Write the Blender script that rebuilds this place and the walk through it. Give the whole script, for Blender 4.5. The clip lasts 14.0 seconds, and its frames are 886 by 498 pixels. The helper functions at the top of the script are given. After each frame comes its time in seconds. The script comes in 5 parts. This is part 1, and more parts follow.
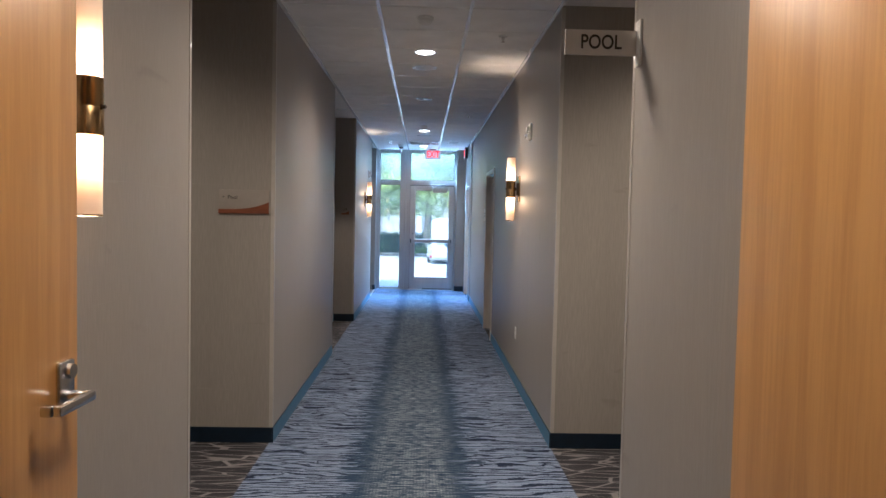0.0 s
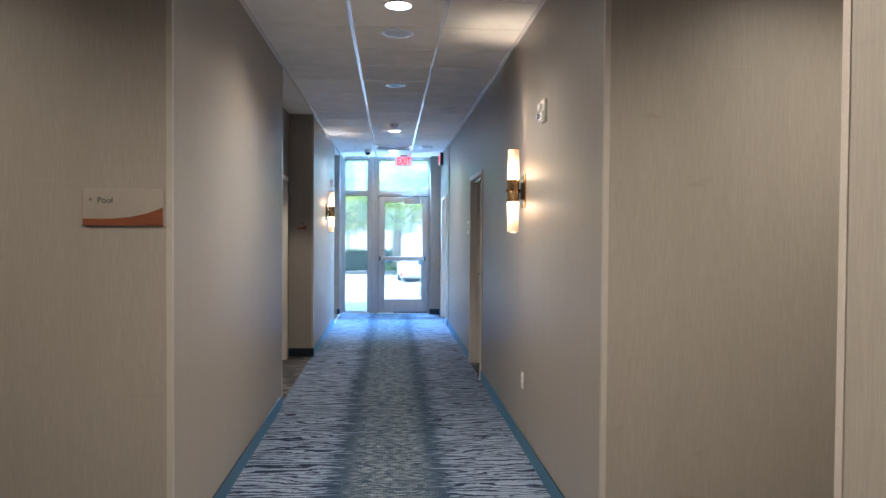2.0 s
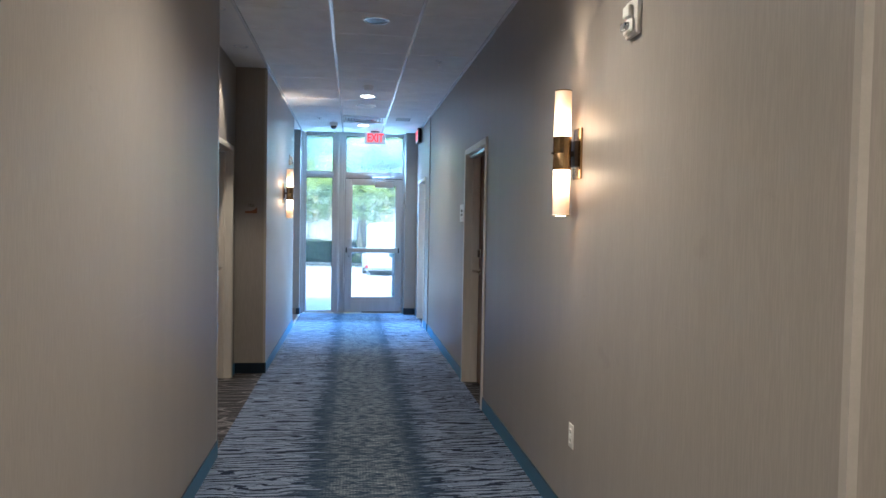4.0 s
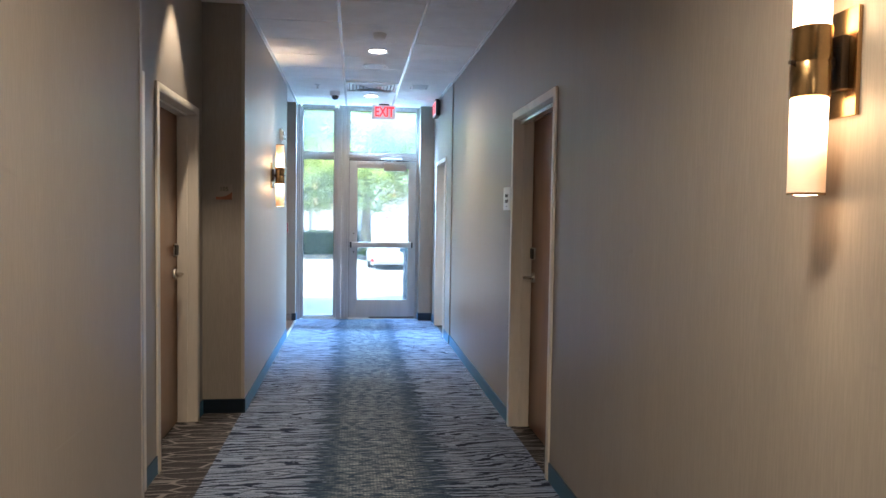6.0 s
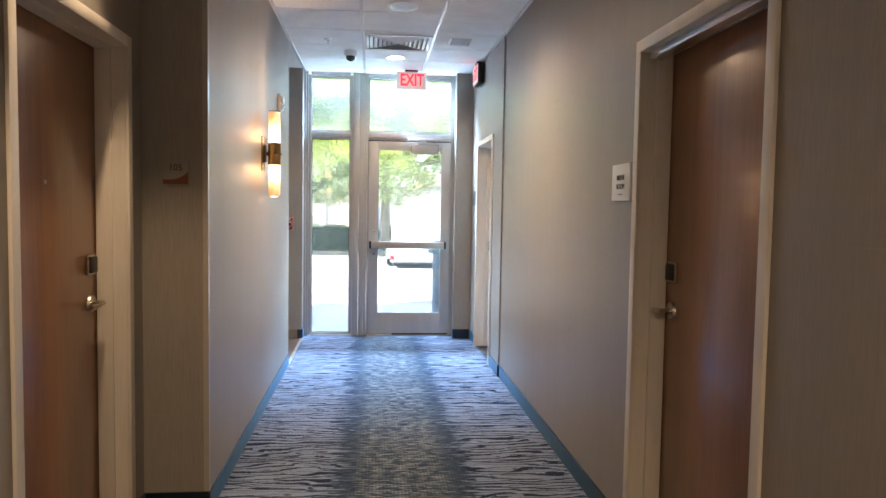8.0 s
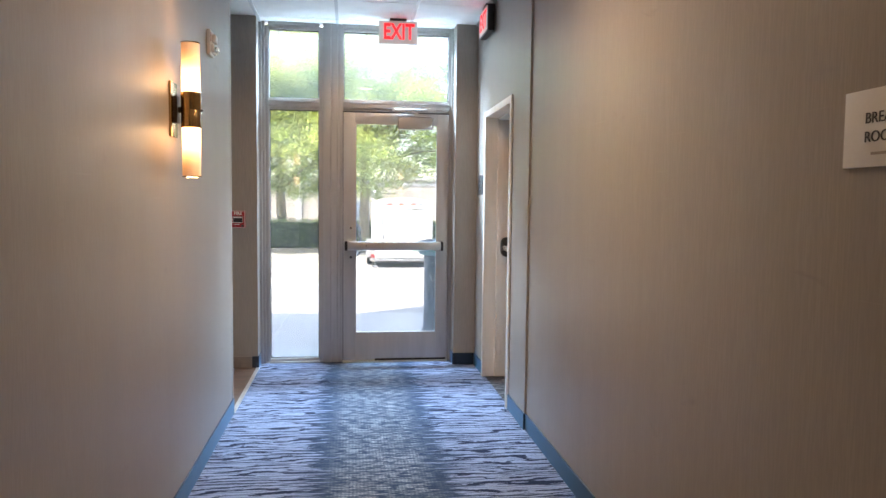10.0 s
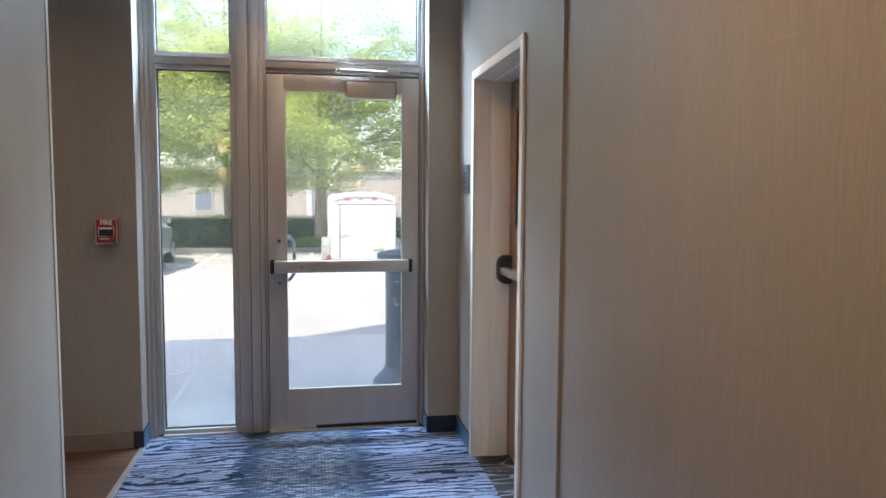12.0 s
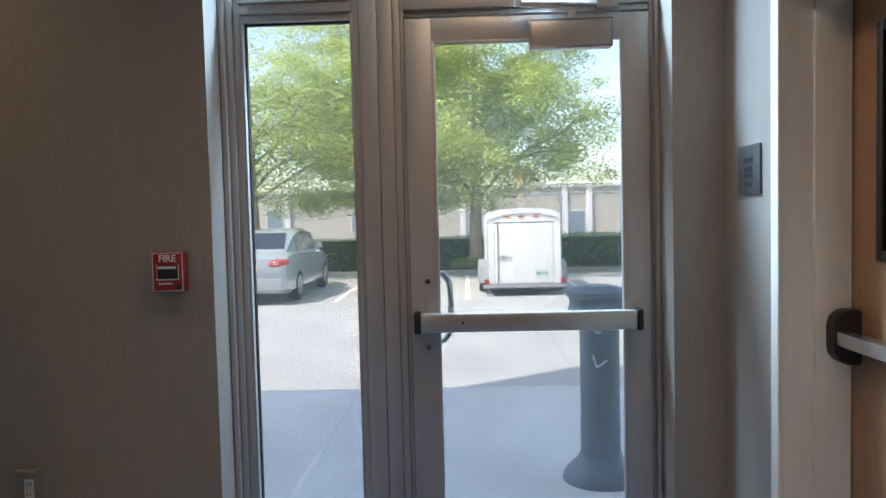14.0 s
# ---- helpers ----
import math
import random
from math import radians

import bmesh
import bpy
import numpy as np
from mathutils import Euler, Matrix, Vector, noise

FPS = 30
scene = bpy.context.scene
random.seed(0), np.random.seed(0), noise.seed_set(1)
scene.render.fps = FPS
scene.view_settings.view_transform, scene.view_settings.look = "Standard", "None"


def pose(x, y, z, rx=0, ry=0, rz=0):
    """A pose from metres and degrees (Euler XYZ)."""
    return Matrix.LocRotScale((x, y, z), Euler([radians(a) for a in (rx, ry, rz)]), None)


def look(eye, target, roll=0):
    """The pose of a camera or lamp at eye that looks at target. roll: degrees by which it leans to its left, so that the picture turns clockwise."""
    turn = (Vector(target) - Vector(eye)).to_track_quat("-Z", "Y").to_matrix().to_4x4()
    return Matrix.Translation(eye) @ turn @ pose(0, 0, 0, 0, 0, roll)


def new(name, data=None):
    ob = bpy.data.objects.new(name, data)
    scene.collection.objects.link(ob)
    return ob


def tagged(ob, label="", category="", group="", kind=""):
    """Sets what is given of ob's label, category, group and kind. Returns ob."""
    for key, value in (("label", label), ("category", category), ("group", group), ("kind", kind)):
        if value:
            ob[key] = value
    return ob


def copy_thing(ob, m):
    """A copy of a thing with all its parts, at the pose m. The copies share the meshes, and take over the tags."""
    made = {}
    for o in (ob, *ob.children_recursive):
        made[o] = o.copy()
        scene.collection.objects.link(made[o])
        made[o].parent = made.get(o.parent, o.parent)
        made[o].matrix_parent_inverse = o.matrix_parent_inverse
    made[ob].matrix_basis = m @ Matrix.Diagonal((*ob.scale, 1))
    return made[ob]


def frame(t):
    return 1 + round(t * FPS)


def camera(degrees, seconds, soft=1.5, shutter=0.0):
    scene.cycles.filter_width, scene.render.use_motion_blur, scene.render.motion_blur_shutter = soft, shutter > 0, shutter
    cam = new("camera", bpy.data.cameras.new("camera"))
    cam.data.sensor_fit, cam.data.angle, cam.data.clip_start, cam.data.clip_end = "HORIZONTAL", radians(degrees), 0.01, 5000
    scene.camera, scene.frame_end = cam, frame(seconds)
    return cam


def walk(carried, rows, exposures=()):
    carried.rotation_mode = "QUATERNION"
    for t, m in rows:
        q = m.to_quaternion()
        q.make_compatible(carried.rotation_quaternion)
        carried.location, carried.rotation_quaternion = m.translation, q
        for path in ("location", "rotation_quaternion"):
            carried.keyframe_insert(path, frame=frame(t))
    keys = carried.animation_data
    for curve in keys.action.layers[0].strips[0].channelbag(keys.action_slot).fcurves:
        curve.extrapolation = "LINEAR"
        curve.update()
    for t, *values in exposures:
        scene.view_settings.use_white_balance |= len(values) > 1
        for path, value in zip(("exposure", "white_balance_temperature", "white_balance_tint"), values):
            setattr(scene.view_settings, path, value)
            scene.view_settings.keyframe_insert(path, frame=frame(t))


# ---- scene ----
cam = camera(64.2, 14.0)
PATH = [
    (0, (0.092, 0.439, 1.556), (0.151, 2.436, 1.467), 1.2),
    (0.5, (0.08, 0.853, 1.551), (0.151, 2.85, 1.474), 1.0),
    (1, (0.059, 1.252, 1.549), (0.213, 3.244, 1.474), 0.9),
    (1.5, (0.06, 1.626, 1.529), (0.208, 3.619, 1.469), 0.6),
    (2, (0.043, 2.074, 1.53), (0.191, 4.068, 1.486), 0.4),
    (2.5, (-0.011, 2.508, 1.544), (0.151, 4.502, 1.514), 0.6),
    (3, (-0.031, 2.924, 1.539), (0.115, 4.918, 1.512), 0.7),
    (3.5, (-0.1, 3.344, 1.52), (0.104, 5.333, 1.485), 0.8),
    (4, (-0.075, 3.788, 1.488), (0.182, 5.77, 1.42), 1.0),
    (6.5, (-0.127, 6.034, 1.48), (0.114, 8.017, 1.378), 0.7),
    (7, (-0.144, 6.531, 1.477), (0.052, 8.519, 1.367), 1.0),
    (9.5, (-0.121, 8.755, 1.48), (0.113, 10.738, 1.357), 0.5),
    (10, (-0.117, 9.218, 1.438), (0.142, 11.197, 1.307), 0.6),
    (10.5, (-0.123, 9.704, 1.435), (0.157, 11.679, 1.291), 0.7),
    (11, (-0.072, 10.146, 1.455), (0.265, 12.112, 1.302), 0.9),
    (11.5, (0.019, 10.635, 1.483), (0.388, 12.595, 1.320), 0.6),
    (12, (0.089, 11.067, 1.497), (0.451, 13.030, 1.343), 0.3),
    (12.5, (0.112, 11.494, 1.486), (0.422, 13.466, 1.338), -0.6),
    (13, (0.069, 11.947, 1.486), (0.329, 13.925, 1.342), -1.1),
    (13.5, (0.065, 12.365, 1.485), (0.21, 14.354, 1.348), -1.4),
    (14, (0.037, 12.779, 1.468), (-0.029, 14.776, 1.369), -1.4),
]
EXPOSURES = [
    (0.0, 4.14, 4950, 12),
    (1.5, 4.62, 4900, 8),
    (4.0, 4.36, 4800, 7),
    (7.0, 4.56, 6150, 13),
    (9.5, 4.3, 7250, 20),
    (11.0, 3.66, 7300, 22),
    (13.0, 3.48, 7150, 19),
    (14.0, 3.16, 6800, 17),
]
walk(cam, [(t, look(eye, target, roll)) for t, eye, target, roll in PATH], EXPOSURES)

# ---------------------------------------------------------------- plan
XL, XR = -0.905, 0.992          # corridor walls
XP = 0.98                      # far right wall, a little proud
XA = -1.203                     # wall of the recess with two doors
H = 2.98                        # ceiling
Y_END = 15.37                   # wall that holds the glazed front
LOT = -0.2
BASE_H = 0.105

# ---------------------------------------------------------------- world and lights
SUN_EL, SUN_DIR = radians(55), Vector((-0.83, -0.55, 0)).normalized()
world = bpy.data.worlds.new("sky")
scene.world = world
world.use_nodes = True
wn = world.node_tree
sky = wn.nodes.new("ShaderNodeTexSky")
sky.sky_type = "NISHITA"
sky.sun_disc = False
sky.sun_elevation = SUN_EL
sky.sun_rotation = math.atan2(SUN_DIR.x, SUN_DIR.y)
sky.dust_density = 1.0
wn.links.new(sky.outputs["Color"], wn.nodes["Background"].inputs["Color"])
wn.nodes["Background"].inputs["Strength"].default_value = 0.15

sun = new("sun", bpy.data.lights.new("sun", "SUN"))
sun.data.energy, sun.data.angle, sun.data.color = 2.0, radians(0.55), (1.0, 0.95, 0.87)
to_sun = SUN_DIR * math.cos(SUN_EL) + Vector((0, 0, math.sin(SUN_EL)))
sun.matrix_world = look(to_sun * 60, (0, 0, 0))

WARM = (1.0, 0.72, 0.43)
# First three are in view; the rest are unseen, added to brighten nearby walls.
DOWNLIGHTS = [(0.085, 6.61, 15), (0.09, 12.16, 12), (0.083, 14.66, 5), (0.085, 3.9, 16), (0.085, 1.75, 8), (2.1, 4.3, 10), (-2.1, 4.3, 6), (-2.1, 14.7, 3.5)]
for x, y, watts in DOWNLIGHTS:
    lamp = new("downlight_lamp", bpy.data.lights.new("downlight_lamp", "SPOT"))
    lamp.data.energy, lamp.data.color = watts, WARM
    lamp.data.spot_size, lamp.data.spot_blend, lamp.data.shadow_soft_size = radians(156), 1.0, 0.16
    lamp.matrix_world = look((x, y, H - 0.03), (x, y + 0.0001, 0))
# The second, at y 8.95, is an unseen guess added to light the first door.
for x, y in [(-1.03, 10.02), (-1.03, 8.95)]:
    lamp = new("recess_lamp", bpy.data.lights.new("recess_lamp", "SPOT"))
    lamp.data.energy, lamp.data.color = 4.2, WARM
    lamp.data.spot_size, lamp.data.spot_blend, lamp.data.shadow_soft_size = radians(66), 0.5, 0.03
    lamp.matrix_world = look((x, y, H - 0.02), (x, y + 0.0001, 0))
# light that leaves the open ends of the sconce tubes
SCONCES = [(XR - 0.083, 7.05, 180, XR), (XL + 0.083, 12.51, 0, XL), (XL + 0.083, 2.39, 0, XL)]
for x, y, turn, face in SCONCES:
    for way, watts in ((1, 1.0), (-1, 0.3)):
        lamp = new("sconce_lamp", bpy.data.lights.new("sconce_lamp", "SPOT"))
        lamp.data.energy, lamp.data.color = watts, (1.0, 0.66, 0.36)
        lamp.data.spot_size, lamp.data.spot_blend, lamp.data.shadow_soft_size = radians(72 if way > 0 else 54), 1.0, 0.05
        z = 1.836 + way * 0.32
        lamp.matrix_world = look((x, y, z), (x, y + 0.0001, z + way))
# added area lamp, unseen above the glazed front, boosting sky light that falls in
sky_fill = new("sky_fill_lamp", bpy.data.lights.new("sky_fill_lamp", "AREA"))
sky_fill.data.shape, sky_fill.data.size, sky_fill.data.size_y = "RECTANGLE", 1.6, 0.3
sky_fill.data.energy, sky_fill.data.color, sky_fill.data.spread = 27.0, (0.45, 0.74, 1.0), radians(115)
sky_fill.matrix_world = look((0, 15.95, 3.35), (0.0, 13.2, 0.6))
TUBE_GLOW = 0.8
# base share of the pale haze mixed into the panes
HAZE = 0.011

# ---------------------------------------------------------------- materials


def nodes_of(name):
    m = bpy.data.materials.new(name)
    m.use_nodes = True
    nt = m.node_tree
    return m, nt, nt.nodes["Principled BSDF"]


def socket(nt, value):
    return value if hasattr(value, "is_linked") else None


def put(nt, target, value):
    if socket(nt, value) is not None:
        nt.links.new(value, target)
    else:
        target.default_value = value


def calc(nt, op, a, b=0.0, c=0.0):
    n = nt.nodes.new("ShaderNodeMath")
    n.operation = op
    for i, v in enumerate((a, b, c)):
        put(nt, n.inputs[i], v)
    return n.outputs[0]


def blend(nt, fac, a, b, mode="MIX"):
    n = nt.nodes.new("ShaderNodeMix")
    n.data_type, n.blend_type = "RGBA", mode
    put(nt, n.inputs[0], fac)
    for i, v in ((6, a), (7, b)):
        put(nt, n.inputs[i], v if socket(nt, v) is not None else (*v, 1))
    return n.outputs[2]


def ramp(nt, fac, lo, hi):
    n = nt.nodes.new("ShaderNodeMapRange")
    n.interpolation_type = "SMOOTHSTEP"
    put(nt, n.inputs[0], fac)
    n.inputs[1].default_value, n.inputs[2].default_value = lo, hi
    return n.outputs[0]


def grain(nt, coord, scale, detail=3.0, distortion=0.0, rough=0.5):
    """Noise over coord, stretched by the three scales."""
    mp = nt.nodes.new("ShaderNodeMapping")
    mp.inputs["Scale"].default_value = scale
    nt.links.new(coord, mp.inputs["Vector"])
    n = nt.nodes.new("ShaderNodeTexNoise")
    n.inputs["Scale"].default_value = 1.0
    n.inputs["Detail"].default_value = detail
    n.inputs["Roughness"].default_value = rough
    n.inputs["Distortion"].default_value = distortion
    nt.links.new(mp.outputs[0], n.inputs["Vector"])
    return n.outputs["Fac"]


def place_coord(nt, world_place=True):
    if world_place:
        return nt.nodes.new("ShaderNodeNewGeometry").outputs["Position"]
    return nt.nodes.new("ShaderNodeTexCoord").outputs["Object"]


def bump(nt, bsdf, height, strength, distance=0.002):
    n = nt.nodes.new("ShaderNodeBump")
    n.inputs["Strength"].default_value = strength
    n.inputs["Distance"].default_value = distance
    nt.links.new(height, n.inputs["Height"])
    nt.links.new(n.outputs[0], bsdf.inputs["Normal"])


def plain(name, base, rough=0.5, metal=0.0, vary=0.12, scale=(14, 14, 14), fine=(160, 160, 160), relief=0.08, coat=0.0, world_place=False, spec=0.5):
    """A painted, cast or plastic surface: blotches, fine grain and a little relief."""
    m, nt, b = nodes_of(name)
    co = place_coord(nt, world_place)
    big, small = grain(nt, co, scale, 4), grain(nt, co, fine, 2)
    mixed = calc(nt, "ADD", calc(nt, "MULTIPLY", big, 0.7), calc(nt, "MULTIPLY", small, 0.3))
    dark = tuple(c * (1 - vary) for c in base)
    light = tuple(min(1, c * (1 + vary)) for c in base)
    put(nt, b.inputs["Base Color"], blend(nt, ramp(nt, mixed, 0.3, 0.7), dark, light))
    put(nt, b.inputs["Roughness"], calc(nt, "MULTIPLY_ADD", big, 0.2 * rough, rough * 0.9))
    b.inputs["Metallic"].default_value = metal
    b.inputs["Coat Weight"].default_value = coat
    b.inputs["Specular IOR Level"].default_value = spec
    if relief:
        bump(nt, b, small, relief, 0.0015)
    return m


def wood(name, light, dark, stretch=(34, 34, 1.6), rough=0.35, coat=0.15, world_place=False, coat_rough=0.3):
    """Veneer with long grain, broad figure and a satin finish."""
    m, nt, b = nodes_of(name)
    co = place_coord(nt, world_place)
    broad = grain(nt, co, tuple(s * 0.32 for s in stretch), 3, 0.8)
    fine = grain(nt, co, tuple(s * 3 for s in stretch), 4, 0.2, 0.65)
    mixed = calc(nt, "ADD", calc(nt, "MULTIPLY", broad, 0.6), calc(nt, "MULTIPLY", fine, 0.4))
    put(nt, b.inputs["Base Color"], blend(nt, ramp(nt, mixed, 0.33, 0.66), dark, light))
    b.inputs["Roughness"].default_value = rough
    b.inputs["Coat Weight"].default_value = coat
    b.inputs["Coat Roughness"].default_value = coat_rough
    bump(nt, b, fine, 0.06, 0.001)
    return m


def wallcovering():
    """Taupe vinyl with fine vertical strands, scuffs and a faint sheen."""
    m, nt, b = nodes_of("wallcovering")
    co = place_coord(nt)
    strands = grain(nt, co, (190, 190, 11.0), 3, 0.1, 0.6)
    tone = grain(nt, co, (7, 7, 0.5), 3)
    scuff = grain(nt, co, (3.2, 3.2, 9), 5, 0.6)
    c = blend(nt, ramp(nt, strands, 0.36, 0.66), (0.284, 0.26, 0.232), (0.322, 0.295, 0.264))
    c = blend(nt, calc(nt, "MULTIPLY", ramp(nt, tone, 0.35, 0.75), 0.35), c, (0.262, 0.243, 0.215))
    c = blend(nt, calc(nt, "MULTIPLY", ramp(nt, scuff, 0.66, 0.8), 0.42), c, (0.2, 0.18, 0.16))
    scratch = grain(nt, co, (1.6, 1.6, 70), 2, 0.2)
    c = blend(nt, calc(nt, "MULTIPLY", ramp(nt, scratch, 0.72, 0.78), 0.14), c, (0.45, 0.43, 0.39))
    put(nt, b.inputs["Base Color"], c)
    put(nt, b.inputs["Roughness"], calc(nt, "MULTIPLY_ADD", strands, 0.14, 0.36))
    b.inputs["Specular IOR Level"].default_value = 0.45
    bump(nt, b, strands, 0.07, 0.001)
    return m


def carpet():
    """Runner with streaked pale sides and a woven dark middle; dark with pale veins outside the runner."""
    m, nt, b = nodes_of("carpet")
    pos = place_coord(nt)
    sep = nt.nodes.new("ShaderNodeSeparateXYZ")
    nt.links.new(pos, sep.inputs[0])
    x, y = sep.outputs[0], sep.outputs[1]
    rag = grain(nt, pos, (2.6, 42, 1), 3, 0.3)
    rag2 = grain(nt, pos, (1.3, 9, 1), 2, 0.4)
    pile = grain(nt, pos, (420, 420, 420), 2)
    # pale sides with long wavy crosswise strands that swell, thin out and break
    bend = grain(nt, pos, (1.5, 4.5, 1), 2, 0.2)
    swell = grain(nt, pos, (3.2, 34, 2), 2, 0.1)

    fray = calc(nt, "MULTIPLY", grain(nt, pos, (40, 60, 1), 2), 0.3)

    def strands(per_metre, amount, wide, lo, hi):
        phase = calc(nt, "FRACT", calc(nt, "ADD", calc(nt, "MULTIPLY", y, per_metre), calc(nt, "MULTIPLY_ADD", bend, amount, fray)))
        off = calc(nt, "ABSOLUTE", calc(nt, "SUBTRACT", phase, 0.5))
        width = calc(nt, "MULTIPLY_ADD", ramp(nt, swell, lo, hi), wide * 0.95, wide * -0.02)
        return ramp(nt, calc(nt, "SUBTRACT", width, off), -0.012, 0.014)

    lines = calc(nt, "MAXIMUM", strands(19.0, 6.5, 0.24, 0.3, 0.6), calc(nt, "MULTIPLY", strands(31.0, -5.5, 0.16, 0.68, 0.4), 0.75))
    lines = calc(nt, "MAXIMUM", lines, calc(nt, "MULTIPLY", strands(12.0, 9.0, 0.13, 0.42, 0.7), 0.9))
    streak = grain(nt, pos, (7, 150, 1), 3, 0.2)
    speckle = calc(nt, "ADD", calc(nt, "MULTIPLY", streak, 0.55), calc(nt, "MULTIPLY", grain(nt, pos, (110, 190, 1), 3), 0.45))
    pale = blend(nt, ramp(nt, speckle, 0.3, 0.7), (0.175, 0.228, 0.36), (0.325, 0.39, 0.535))
    pale = blend(nt, calc(nt, "MULTIPLY", ramp(nt, rag, 0.56, 0.72), 0.5), pale, (0.12, 0.15, 0.245))
    side = blend(nt, lines, pale, (0.008, 0.019, 0.052))
    # woven middle: short pale dashes on navy, in faint columns
    dash = calc(nt, "MULTIPLY", ramp(nt, grain(nt, pos, (15, 85, 1), 3, 0.5), 0.4, 0.6), calc(nt, "MULTIPLY_ADD", ramp(nt, rag, 0.36, 0.58), 0.6, 0.4))
    columns = ramp(nt, calc(nt, "SINE", calc(nt, "MULTIPLY_ADD", x, 330.0, calc(nt, "MULTIPLY", rag, 3.0))), -0.5, 0.9)
    threads = ramp(nt, calc(nt, "SINE", calc(nt, "MULTIPLY_ADD", y, 330.0, calc(nt, "MULTIPLY", bend, 26.0))), -0.3, 0.9)
    grid = calc(nt, "MULTIPLY", calc(nt, "MULTIPLY_ADD", threads, 0.8, 0.2), calc(nt, "MULTIPLY_ADD", columns, 0.35, 0.65))
    weave = calc(nt, "MULTIPLY", dash, grid)
    mid_x = calc(nt, "ABSOLUTE", calc(nt, "SUBTRACT", x, 0.045))
    core = calc(nt, "SUBTRACT", 1.0, ramp(nt, calc(nt, "ADD", mid_x, calc(nt, "MULTIPLY", rag, 0.24)), 0.3, 0.44))
    middle = blend(nt, calc(nt, "MULTIPLY", weave, calc(nt, "MULTIPLY_ADD", core, 0.82, 0.18)), (0.017, 0.042, 0.09), (0.57, 0.63, 0.69))
    ragged = calc(nt, "ADD", mid_x, calc(nt, "MULTIPLY", calc(nt, "SUBTRACT", rag, 0.5), 0.8))
    runner = blend(nt, ramp(nt, ragged, 0.355, 0.385), middle, side)
    # margins and side passages
    def cracks(scale, thin):
        mp = nt.nodes.new("ShaderNodeMapping")
        mp.inputs["Scale"].default_value = scale
        mp.inputs["Rotation"].default_value = (0, 0, radians(9))
        nt.links.new(pos, mp.inputs["Vector"])
        v = nt.nodes.new("ShaderNodeTexVoronoi")
        v.feature = "DISTANCE_TO_EDGE"
        v.inputs["Scale"].default_value = 1.0
        nt.links.new(mp.outputs[0], v.inputs["Vector"])
        return calc(nt, "SUBTRACT", 1.0, ramp(nt, v.outputs["Distance"], thin, thin * 2.2))

    vein, vein2 = cracks((3.2, 14, 1), 0.024), calc(nt, "MULTIPLY", strands(9.0, 4.0, 0.06, 0.4, 0.7), 0.6)
    margin = blend(nt, ramp(nt, rag, 0.3, 0.7), (0.022, 0.023, 0.028), (0.05, 0.048, 0.054))
    margin = blend(nt, calc(nt, "MULTIPLY", calc(nt, "MAXIMUM", vein, vein2), 0.62), margin, (0.33, 0.31, 0.31))
    outside = ramp(nt, calc(nt, "ABSOLUTE", calc(nt, "SUBTRACT", x, 0.035)), 0.955, 0.962)
    c = blend(nt, outside, runner, margin)
    c = blend(nt, 0.5, c, blend(nt, pile, (0.25, 0.25, 0.25), (1, 1, 1)), "MULTIPLY")
    put(nt, b.inputs["Base Color"], c)
    b.inputs["Roughness"].default_value = 0.88
    b.inputs["Specular IOR Level"].default_value = 0.08
    b.inputs["Sheen Weight"].default_value = 0.03
    b.inputs["Sheen Roughness"].default_value = 0.45
    bump(nt, b, pile, 0.5, 0.004)
    return m


def glass(name, tint=(1, 1, 1), rough=0.0):
    m, nt, b = nodes_of(name)
    b.inputs["Base Color"].default_value = (*tint, 1)
    b.inputs["Roughness"].default_value = rough
    b.inputs["Transmission Weight"].default_value = 1.0
    b.inputs["IOR"].default_value = 1.45
    return m


def hazy_glass(name, tint):
    """Tinted pane; a thin, uneven translucent mix paints a pale haze over the view."""
    m = glass(name, tint)
    nt = m.node_tree
    veil = nt.nodes.new("ShaderNodeBsdfTranslucent")
    veil.inputs["Color"].default_value = (0.95, 1.0, 0.9, 1)
    mix = nt.nodes.new("ShaderNodeMixShader")
    patch = grain(nt, place_coord(nt), (3, 3, 2.2), 4)
    put(nt, mix.inputs[0], calc(nt, "MULTIPLY_ADD", patch, 0.006, HAZE))
    nt.links.new(nt.nodes["Principled BSDF"].outputs[0], mix.inputs[1])
    nt.links.new(veil.outputs[0], mix.inputs[2])
    nt.links.new(mix.outputs[0], nt.nodes["Material Output"].inputs["Surface"])
    return m


def glow(name, color, strength):
    m, nt, b = nodes_of(name)
    b.inputs["Base Color"].default_value = (*color, 1)
    b.inputs["Emission Color"].default_value = (*color, 1)
    b.inputs["Emission Strength"].default_value = strength
    return m


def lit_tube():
    """Frosted glass; emission painted to fade from the middle band, without bulbs inside."""
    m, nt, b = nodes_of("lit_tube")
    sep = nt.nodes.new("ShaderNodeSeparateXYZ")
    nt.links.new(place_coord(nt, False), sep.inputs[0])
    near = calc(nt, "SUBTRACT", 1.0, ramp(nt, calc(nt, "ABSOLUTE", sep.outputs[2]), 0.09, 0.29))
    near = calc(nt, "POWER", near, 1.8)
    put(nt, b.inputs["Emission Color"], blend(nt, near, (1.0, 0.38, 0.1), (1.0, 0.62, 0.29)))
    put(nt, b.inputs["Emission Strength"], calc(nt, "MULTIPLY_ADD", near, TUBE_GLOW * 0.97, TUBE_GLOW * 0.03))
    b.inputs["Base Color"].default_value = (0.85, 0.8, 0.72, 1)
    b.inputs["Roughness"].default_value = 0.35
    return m


